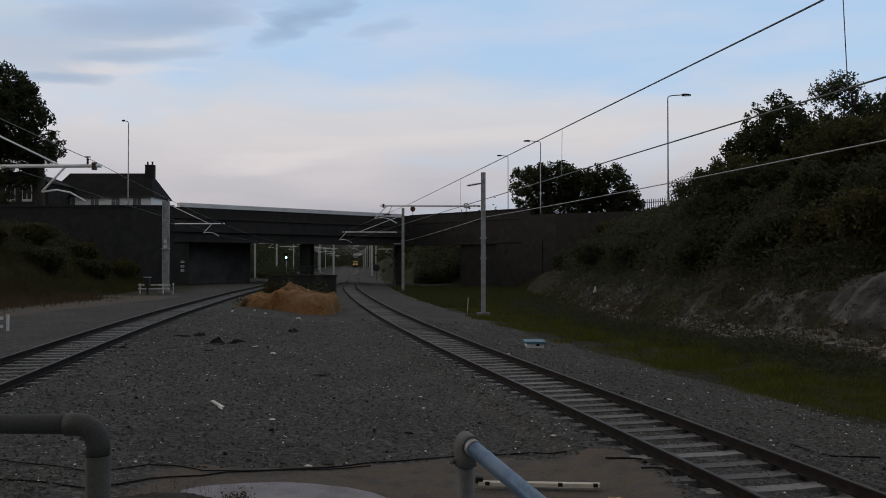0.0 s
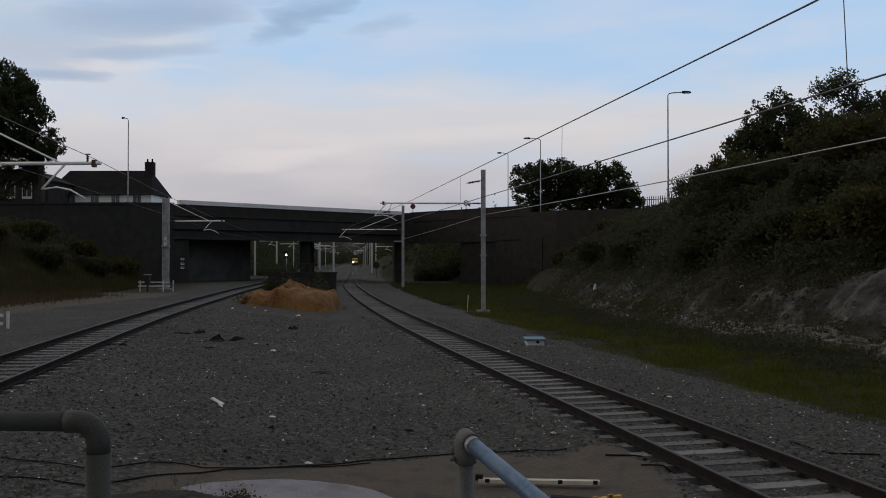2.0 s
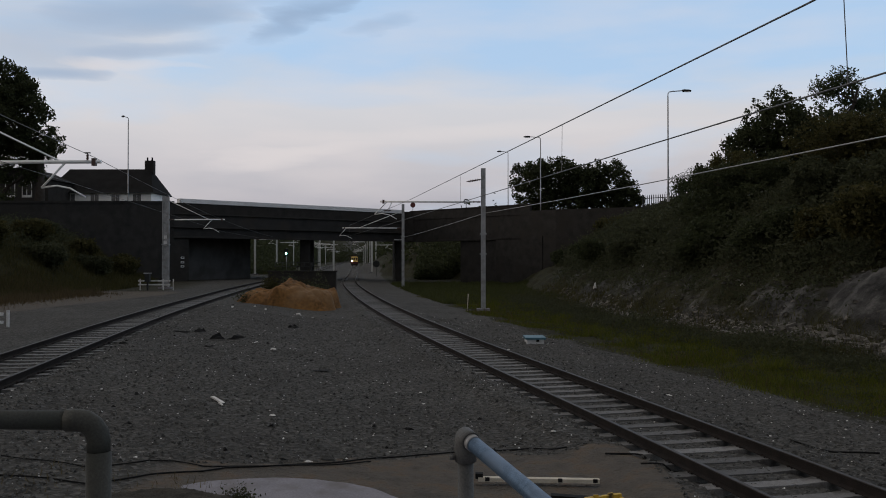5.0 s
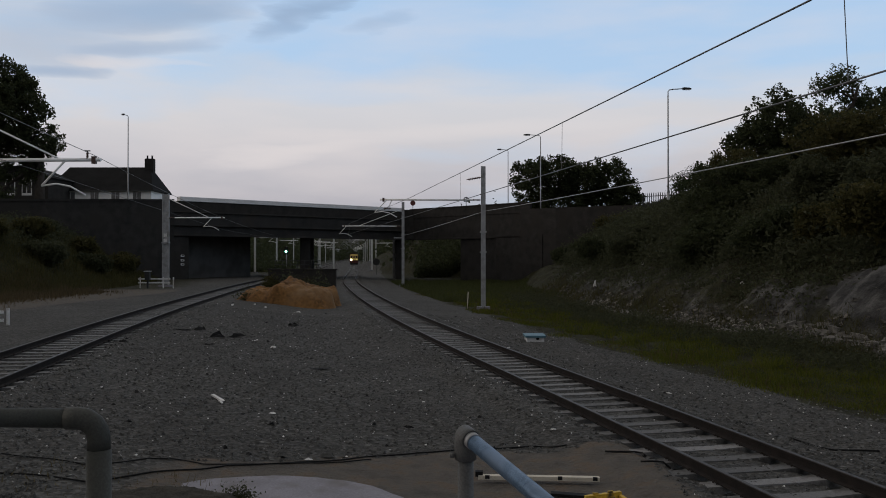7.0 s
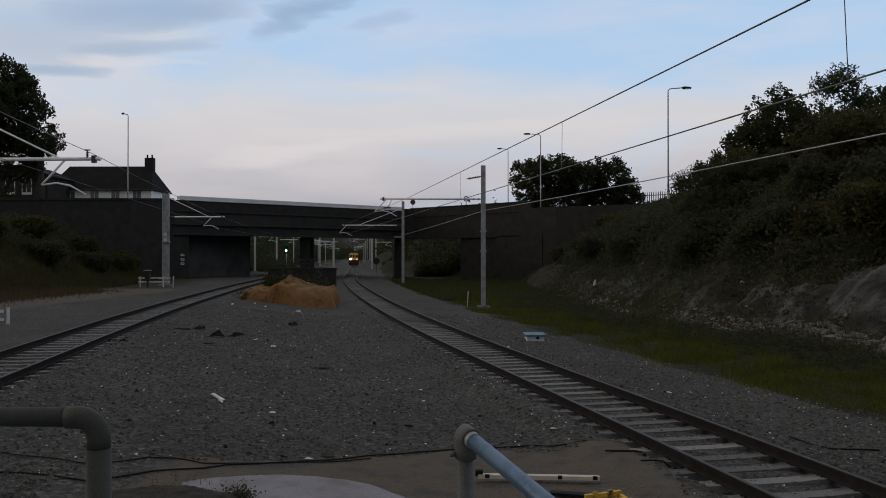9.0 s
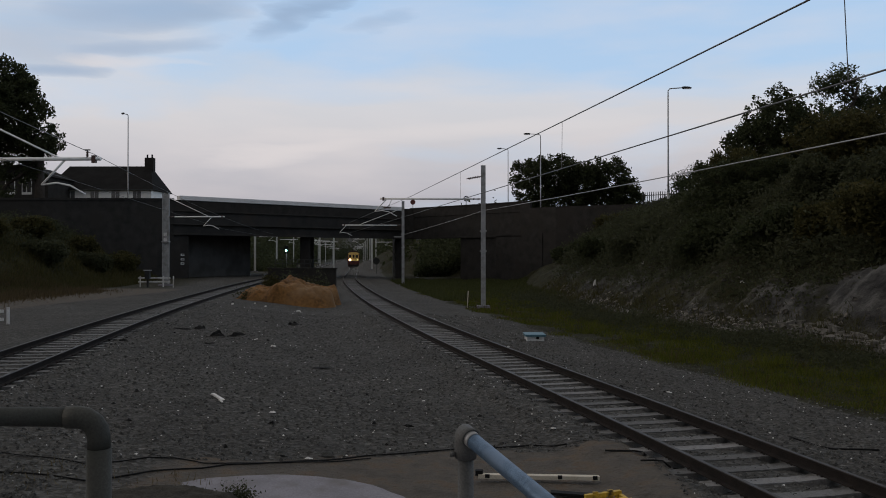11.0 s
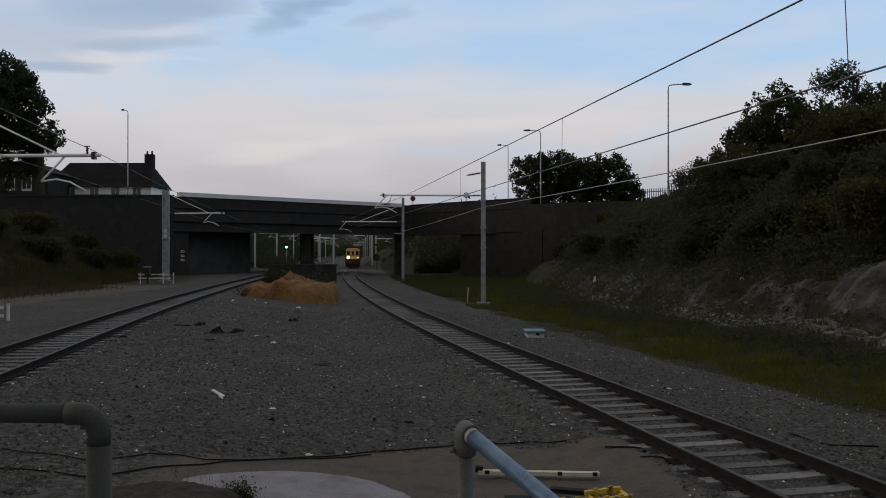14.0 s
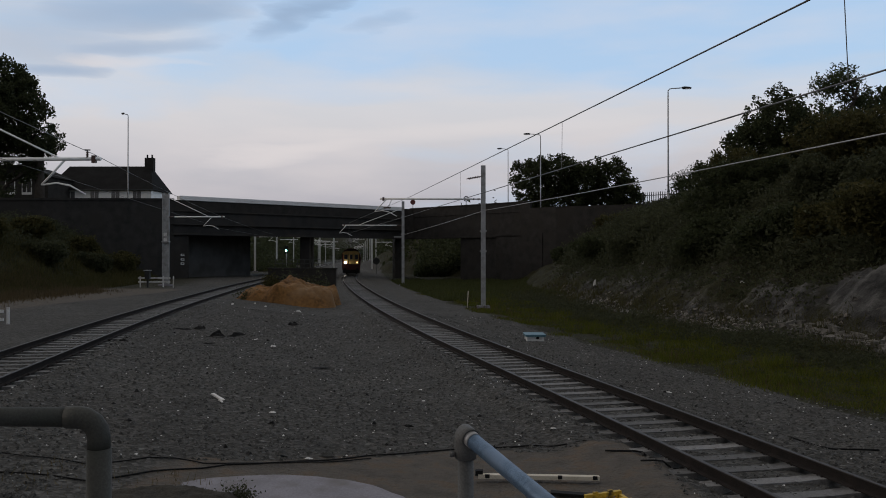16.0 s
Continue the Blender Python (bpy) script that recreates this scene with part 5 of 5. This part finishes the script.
build_heap()
bank_cloud("weeds", 4500, lambda rng, n: (rng.uniform(-10.4, -6.9, n), rng.normal(54.1, 0.35, n)), 0.08, lambda x, y: 0.55 + 0.25 * np.sin(x * 3), "scrub", "rank green weeds growing behind the sand heap", 51, 0.15)
bank_cloud("weeds", 260, lambda rng, n: (rng.normal(-11.4, 0.25, n), rng.normal(48.9, 0.3, n)), 0.07, lambda x, y: 0.35, "scrub", "dark weeds at the foot of the heap", 52, 0.08)


def build_low_wall():
    x0, y = -13.2, 64.0
    z0 = gz(-10.6, y) - 0.2
    w = thing("low_wall", pose(x0, y, z0), "low dark wall with a railing between the lines", "wall")
    top, L = 2.05 - z0, 5.1
    part("wall", box(B(), 0, L, 0, 0.5, 0, top - 0.1), MAT["brick_dark"], w)
    part("coping", box(B(), -0.08, L + 0.08, -0.06, 0.56, top - 0.1, top), MAT["brick_dark"], w)
    for i in range(7):
        px = 0.5 + i * 0.55
        part("post", tube(B(), [(px, 0.25, top - 0.02), (px, 0.25, top + 0.62)], 0.022, 6), MAT["fence"], w)
    for z in (0.32, 0.62):
        part("rail", tube(B(), [(0.4, 0.25, top + z), (3.9, 0.25, top + z)], 0.02, 6), MAT["fence"], w)


build_low_wall()
bank_cloud("weeds", 5200, lambda rng, n: (rng.uniform(-13.4, -8.4, n), rng.normal(63.3, 0.25, n)), 0.08, lambda x, y: 0.4 + 0.2 * np.sin(x * 2.3), "rough", "rank weeds growing against the low wall", 53, 0.15)


def build_barrier(x, y, length, h, label, rz=0):
    b = thing("barrier", pose(x, y, gz(x, y), 0, 0, rz), label, "barrier")
    for px in (0.15, length * 0.7, length - 0.05):
        part("post", box(B(), px - 0.04, px + 0.04, -0.04, 0.04, -0.2, h + 0.12), MAT["white_paint"], b, bevel=0.008)
    for z in (h - 0.32, h - 0.02):
        part("rail", box(B(), 0, length * 0.9, -0.075, -0.04, z - 0.055, z + 0.055), MAT["white_paint"], b, bevel=0.01)


build_barrier(-23.9, 66.5, 2.8, 0.75, "white-painted low barrier at the foot of a mast")
build_barrier(-17.8, 31.0, 1.95, 0.5, "white-painted rail barrier at the edge of the yard")


def build_cabinet(x, y, w, d, h, mat, lid, label, leg=0.0):
    c = thing("lineside_cabinet", pose(x, y, gz(x, y)), label, "cabinet")
    part("body", box(B(), -w / 2, w / 2, -d / 2, d / 2, leg - 0.05, leg + h), MAT[mat], c, bevel=0.02)
    part("lid", box(B(), -w / 2 - 0.06, w / 2 + 0.06, -d / 2 - 0.06, d / 2 + 0.06, leg + h, leg + h + 0.07), MAT[lid], c, bevel=0.02)
    if leg:
        part("stand", box(B(), -0.06, 0.06, -0.06, 0.06, -0.1, leg - 0.05), MAT["fence"], c)
    else:
        part("latch", box(B(), 0.02, 0.12, -d / 2 - 0.03, -d / 2, h * 0.5, h), MAT["black"], c)


build_cabinet(3.25, 30.2, 0.6, 0.9, 0.16, "white_paint", "blue_lid", "low white trackside box with a blue lid")
build_cabinet(-23.0, 66.0, 0.36, 0.35, 0.6, "fence", "steel", "small dark relay box on a stand by the mast", 0.7)
for z in (3.05, 2.55, 2.1):
    pl = thing("wall_plate", TURN @ pose(1.45, 0.0, z), "small pale plate on the bridge abutment", "sign", "plates on the abutment")
    part("plate", box(B(), -0.2, 0.2, 0.26, 0.3, -0.12, 0.12), MAT["white_paint"], pl, bevel=0.01)
    part("marking", box(B(), -0.12, 0.12, 0.25, 0.26, -0.05, 0.05), MAT["fence"], pl, "dark bar of lettering")

stake = thing("marker_stake", pose(1.45, 50.5, gz(1.45, 50.5)), "thin pale marker stake in the grass", "stake")
part("shaft", tube(B(), [(0, 0, -0.1), (0.05, 0, 1.0)], 0.025, 6), MAT["wood"], stake)


# ---- foreground ----
# the raised end of the platform on which the camera and the handrails stand
DECK = 1.35
platform = B()
prism(platform, [(-3.2, -0.3), (3.6, -0.3), (3.6, DECK - 0.12), (3.68, DECK - 0.12), (3.68, DECK), (-3.28, DECK), (-3.28, DECK - 0.12), (-3.2, DECK - 0.12)], -9.0, 2.9)
tagged(new("platform", bm_mesh("platform", platform, MAT["concrete"])), "worn concrete platform end with handrails", "platform", kind="structure")


def build_rails():
    r = thing("handrail", pose(0.0685, 2.57, DECK), "galvanised tubular handrail sloping down with a cast elbow", "handrail")
    zt = 2.445 - DECK
    d = Vector((0.185, -0.37, -0.085))
    part("post", tube(B(), [(0, 0, 0), (0, 0, zt - 0.03)], 0.0242, 20), MAT["pipe_fit"], r, "dull grey upright")
    el = B()
    o = Vector((0, 0, zt + 0.013))
    lathe(el, [(0.0255, -0.062), (0.0325, -0.059), (0.0336, -0.03), (0.0340, -0.006), (0.0325, 0.012), (0.027, 0.024), (0.017, 0.032), (0.004, 0.035)], 24, Matrix.Translation((0, 0, zt)))
    tube(el, [o - d * 0.03, o + d * 0.05, o + d * 0.085], 0.0295, 20)
    fit = part("elbow", el, MAT["pipe_fit"], r, "cast elbow fitting")
    part("collar", tube(B(), [o + d * 0.08, o + d * 0.135], 0.0252, 20), MAT["steel"], fit, "worn bright ring")
    part("rail", tube(B(), [o + d * k for k in (0.05, 1, 2, 2.9)], 0.0232, 24), MAT["pipe"], r, "galvanised rail with the reflected sky's blue put in its colour")
    part("set_screw", tube(B(), [(-0.034, -0.01, zt - 0.045), (-0.048, -0.012, zt - 0.045)], 0.008, 8), MAT["pipe_fit"], fit)
    l = thing("handrail", pose(-0.835, 2.06, DECK), "dull grey tubular handrail with a rounded corner", "handrail")
    zt = 2.607 - DECK
    part("post", tube(B(), [(0, 0, 0), (0, 0, zt - 0.075)], 0.0295, 20), MAT["pipe_dull"], l)
    el = B()
    R = 0.05
    pts = [(0, 0, zt - 0.085), (0, 0, zt - R)] + [(-R + R * math.cos(a), 0, zt - R + R * math.sin(a)) for a in (0.4, 0.8, 1.2, math.pi / 2)] + [(-0.078, 0, zt)]
    tube(el, pts, 0.0275, 20)
    part("elbow", el, MAT["pipe_dull"], l)
    part("rail", tube(B(), [(-0.07, 0, zt), (-0.9, 0.02, zt + 0.002)], 0.0232, 20), MAT["pipe_dull"], l)


build_rails()


def build_pad():
    x, y = -1.95, 8.98
    p = thing("concrete_pad", pose(x, y, gz(x, y), 0, 1.6, 0), "round pale concrete pad set in the earth", "concrete pad")
    bm = B()
    seg = 56
    prof = [(1.76, -0.1), (1.76, 0.03), (1.73, 0.06), (0.9, 0.07), (0.0, 0.075)]
    rings = []
    rng = random.Random(5)
    wob = [1 + rng.uniform(-0.012, 0.012) for _ in range(seg)]
    for r, z in prof[:-1]:
        rings.append([bm.verts.new((r * wob[k] * math.cos(k * math.tau / seg), r * wob[k] * math.sin(k * math.tau / seg), z)) for k in range(seg)])
    for a, b in zip(rings, rings[1:]):
        for k in range(seg):
            bm.faces.new((a[k], a[(k + 1) % seg], b[(k + 1) % seg], b[k]))
    bm.faces.new(rings[-1])
    part("slab", bm, MAT["concrete"], p)
    q = thing("concrete_slab", pose(0.75, 9.2, gz(0.75, 9.2)), "pale square concrete slab let into the earth", "concrete slab")
    part("slab", box(B(), -0.45, 0.5, -0.8, 0.62, -0.1, 0.05), MAT["concrete"], q, bevel=0.015)


build_pad()


def build_spill():
    """Earth spilt over the edge of the pad."""
    n, V = 40, []
    for j in range(n):
        for i in range(n):
            u, v = i / (n - 1) * 2 - 1, j / (n - 1) * 2 - 1
            x, y = -3.0 + u * 1.0, 9.1 + v * 0.62
            r = math.hypot(u, v) + 0.2 * noise.noise((x * 3, y * 3, 1))
            z = 0.2 * float(smooth(1.0, 0.6, r)) + (0.03 * noise.noise((x * 9, y * 9, 2)) + 0.015 * noise.noise((x * 22, y * 22, 5))) * float(smooth(1.0, 0.7, r)) - 0.04
            V.append((x + 3.0, y - 9.1, z))
    F = [(j * n + i, j * n + i + 1, (j + 1) * n + i + 1, (j + 1) * n + i) for j in range(n - 1) for i in range(n - 1)]
    h = new("earth_mound", np_mesh("earth_mound", V, F, MAT["dark_earth"], True))
    h.matrix_basis = pose(-3.0, 9.1, gz(-3.0, 9.1))
    tagged(h, "dark earth spilt over the edge of the concrete pad", "earth mound")


build_spill()


def lay(name, pts, r, label, lift=0.015):
    """A cable lying on the ground through plan points."""
    run = []
    for (ax, ay), (bx, by) in zip(pts, pts[1:]):
        for k in range(6):
            x, y = ax + (bx - ax) * k / 6, ay + (by - ay) * k / 6
            x += 0.02 * math.sin(7 * x + y)
            y += 0.025 * math.sin(5 * x)
            run.append((x, y, gz(x, y) + lift))
    o = Vector(run[0])
    c = thing(name, pose(*o), label, "cable", "cables on the ground")
    part("sheath", tube(B(), [Vector(p) - o for p in run], r, 6), MAT["black"], c)


lay("cable", [(-6.2, 9.9), (-5.2, 9.94), (-4.14, 9.87), (-3.95, 10.1), (-3.61, 10.54), (-3.14, 10.95), (-2.86, 11.3), (-1.81, 11.97), (-1.12, 12.5), (-0.38, 12.96), (0.58, 13.25), (1.45, 13.4), (2.0, 13.2)], 0.011, "black cable snaking along the edge of the ballast")
lay("cable", [(-6.6, 10.95), (-5.67, 10.85), (-4.46, 10.55), (-4.2, 10.77), (-3.9, 11.18), (-3.55, 11.27), (-3.18, 11.2), (-2.8, 11.4), (-1.7, 11.95), (-0.9, 12.45)], 0.009, "second thin black cable beside the ballast")
lay("cable", [(2.4, 12.5), (3.0, 12.4), (3.45, 12.5)], 0.015, "black cable end by the rail")
lay("cable", [(5.5, 13.5), (6.1, 13.2), (6.9, 13.1)], 0.014, "black cable beyond the rail")
lay("cable", [(2.75, 11.75), (3.6, 11.85)], 0.014, "short black cable by the sleepers", 0.04)


def build_batten():
    x, y = 1.27, 11.28
    b = thing("timber_batten", pose(x, y, gz(x, y) + 0.045, 0, 0, -4), "bleached timber batten lying on the earth", "timber")
    part("plank", box(B(), -0.8, 0.8, -0.05, 0.05, 0, 0.05), MAT["wood"], b, bevel=0.008)
    for px in (-0.68, 0.28, 0.74):
        part("bolt", box(B(), px - 0.03, px + 0.03, -0.054, -0.02, 0.01, 0.054), MAT["black"], b)
    part("bracket", box(B(), -0.84, -0.74, -0.03, 0.06, 0.03, 0.1), MAT["black"], b)


build_batten()


def build_crate(x, y, w, rz):
    c = thing("plastic_crate", pose(x, y, gz(x, y) + 0.01, 2, -3, rz), "battered yellow plastic crate with open slots", "crate")
    h, d = 0.13, 0.34
    part("base", box(B(), -w / 2, w / 2, -d / 2, d / 2, 0, 0.03), MAT["crate"], c)
    n = 5
    for i in range(n):
        px = -w / 2 + 0.04 + i * (w - 0.08) / (n - 1)
        for py in (-d / 2 + 0.02, d / 2 - 0.02):
            part("upright", box(B(), px - 0.03, px + 0.03, py - 0.015, py + 0.015, 0.03, h + (0.07 if i in (1, 3) else 0.0)), MAT["crate"], c, bevel=0.004)
    for py in (-d / 2 + 0.02, d / 2 - 0.02):
        part("rim", box(B(), -w / 2, w / 2, py - 0.025, py + 0.025, h, h + 0.05), MAT["crate"], c, bevel=0.006)
    for px in (-w / 2 + 0.02, w / 2 - 0.02):
        part("end_panel", box(B(), px - 0.02, px + 0.02, -d / 2 + 0.05, d / 2 - 0.05, 0.03, h + 0.02), MAT["crate"], c, bevel=0.006)


build_crate(1.95, 9.98, 0.46, 14)
build_crate(1.86, 9.5, 0.5, -20)
build_crate(1.45, 9.55, 0.42, -6)
for x, y, ln, rz in ((1.15, 10.25, 0.8, 5), (1.62, 10.6, 0.55, -8), (1.0, 9.95, 0.5, 14)):
    pk = thing("black_plank", pose(x, y, gz(x, y) + 0.02, 0, 2, rz), "black rubbish plank lying by the crates", "plank", "rubbish by the crates")
    part("board", box(B(), -ln / 2, ln / 2, -0.06, 0.06, 0, 0.035), MAT["black"], pk, bevel=0.006)


def litter(name, x, y, size, mat, label, rz=0, category="litter"):
    """A flat crumpled scrap or flake of stone."""
    rng = random.Random(int(x * 1000 + y * 77))
    o = thing(name, pose(x, y, gz(x, y) + 0.01, rng.uniform(-6, 6), rng.uniform(-6, 6), rz), label, category)
    bm = B()
    n = 9
    ring = [bm.verts.new((size[0] / 2 * math.cos(k * math.tau / n) * rng.uniform(0.7, 1.1), size[1] / 2 * math.sin(k * math.tau / n) * rng.uniform(0.7, 1.1), rng.uniform(0, size[2] * 0.3))) for k in range(n)]
    up = [bm.verts.new((v.co.x * q, v.co.y * q, size[2] * rng.uniform(0.25, 1.15))) for v, q in [(v, rng.uniform(0.35, 0.85)) for v in ring]]
    for k in range(n):
        bm.faces.new((ring[k], ring[(k + 1) % n], up[(k + 1) % n], up[k]))
    bm.faces.new(up)
    bm.faces.new(ring[::-1])
    part("piece", bm, MAT[mat], o)


for x, y, s, mt in ((-3.05, 15.2, (0.14, 0.10, 0.03), "pale_stone"), (-1.9, 12.05, (0.14, 0.10, 0.03), "pale_stone"), (-2.3, 12.1, (0.24, 0.12, 0.06), "stone"), (-1.68, 12.3, (0.26, 0.12, 0.08), "stone"),
                    (-6.1, 27.5, (0.26, 0.1, 0.03), "pale_stone"), (-7.5, 44, (0.36, 0.14, 0.07), "pale_stone"), (-10.8, 43.5, (0.2, 0.14, 0.08), "pale_stone"), (-9.3, 44.5, (0.14, 0.12, 0.08), "pale_stone"), (-10.1, 45.5, (0.12, 0.1, 0.07), "pale_stone"), (4.95, 18.6, (0.14, 0.08, 0.03), "pale_stone"), (4.6, 18.7, (0.09, 0.06, 0.025), "pale_stone"),
                    (1.85, 14.2, (0.12, 0.08, 0.03), "pale_stone"), (-5.2, 26, (0.2, 0.14, 0.06), "pale_stone"), (-0.5, 19, (0.09, 0.06, 0.025), "pale_stone"), (-0.4, 17.5, (0.09, 0.06, 0.025), "pale_stone"), (2.05, 26.5, (0.12, 0.1, 0.05), "pale_stone")):
    litter("stone", x, y, s, mt, "loose flat stone on the ballast", category="stone")
for x, y, s, rz in ((-8.95, 28.8, (0.8, 0.25, 0.04), 8), (-8.4, 29.3, (0.5, 0.3, 0.12), 15), (-7.2, 27.2, (0.55, 0.35, 0.20), 20), (-6.8, 28.0, (0.7, 0.22, 0.14), 30), (-6.2, 35.0, (0.6, 0.35, 0.16), -10), (-3.24, 22.2, (0.7, 0.35, 0.03), 5), (-9.35, 24.0, (0.6, 0.25, 0.14), 0), (-8.9, 23.6, (0.3, 0.2, 0.06), 40), (-6.9, 25.0, (0.45, 0.12, 0.04), 5)):
    litter("rag", x, y, s, "black", "dark crumpled rag of sheeting on the ballast", rz)
sp = thing("splintered_board", pose(-4.27, 16.07, gz(-4.27, 16.07) + 0.02, 0, 4, -55), "bleached splinter of board on the ballast", "timber")
part("board", prism(B(), [(-0.30, 0), (0.26, 0), (0.31, 0.02), (0.22, 0.03), (-0.27, 0.03)], -0.03, 0.03), MAT["pale_stone"], sp)
part("splinter", prism(B(), [(0.22, 0), (0.40, 0), (0.36, 0.02), (0.24, 0.025)], -0.07, -0.035), MAT["pale_stone"], sp)

bank_cloud("weeds", 4200, lambda rng, n: (rng.normal(-2.25, 0.085, n), rng.normal(9.35, 0.07, n)), 0.016, lambda x, y: 0.1, "scrub", "dark tuft of weeds beside the pad", 53, 0.02)
grass_blades("dry_grass", 260, lambda rng, n: (rng.normal(-3.9, 0.7, n), rng.uniform(9.2, 10.6, n)), 0.13, "dry_grass", "dry grass stalks round the pad and rail", 54)
for x, y, z0 in ((9.65, 54.0, 0.42), (12.7, 54.0, 0.22), (13.6, 38.5, 0.1)):
    litter("paper_scrap", x, y, (0.22, 0.14, z0), "pale_stone", "white paper scrap caught on the bank", category="litter")


# ---- what moves ----
def motions():
    rows = []
    for i in range(33):
        t = i * 0.5
        k = 16.0 - t
        y = 122 + 11.0 * k + 0.45 * k * k
        s = float(line_a(y + 6) - line_a(y)) / 6
        rows.append((t, pose(float(line_a(y)), y, RAIL, 0, 0, math.degrees(-math.atan(s)))))
    walk(train, rows)


motions()
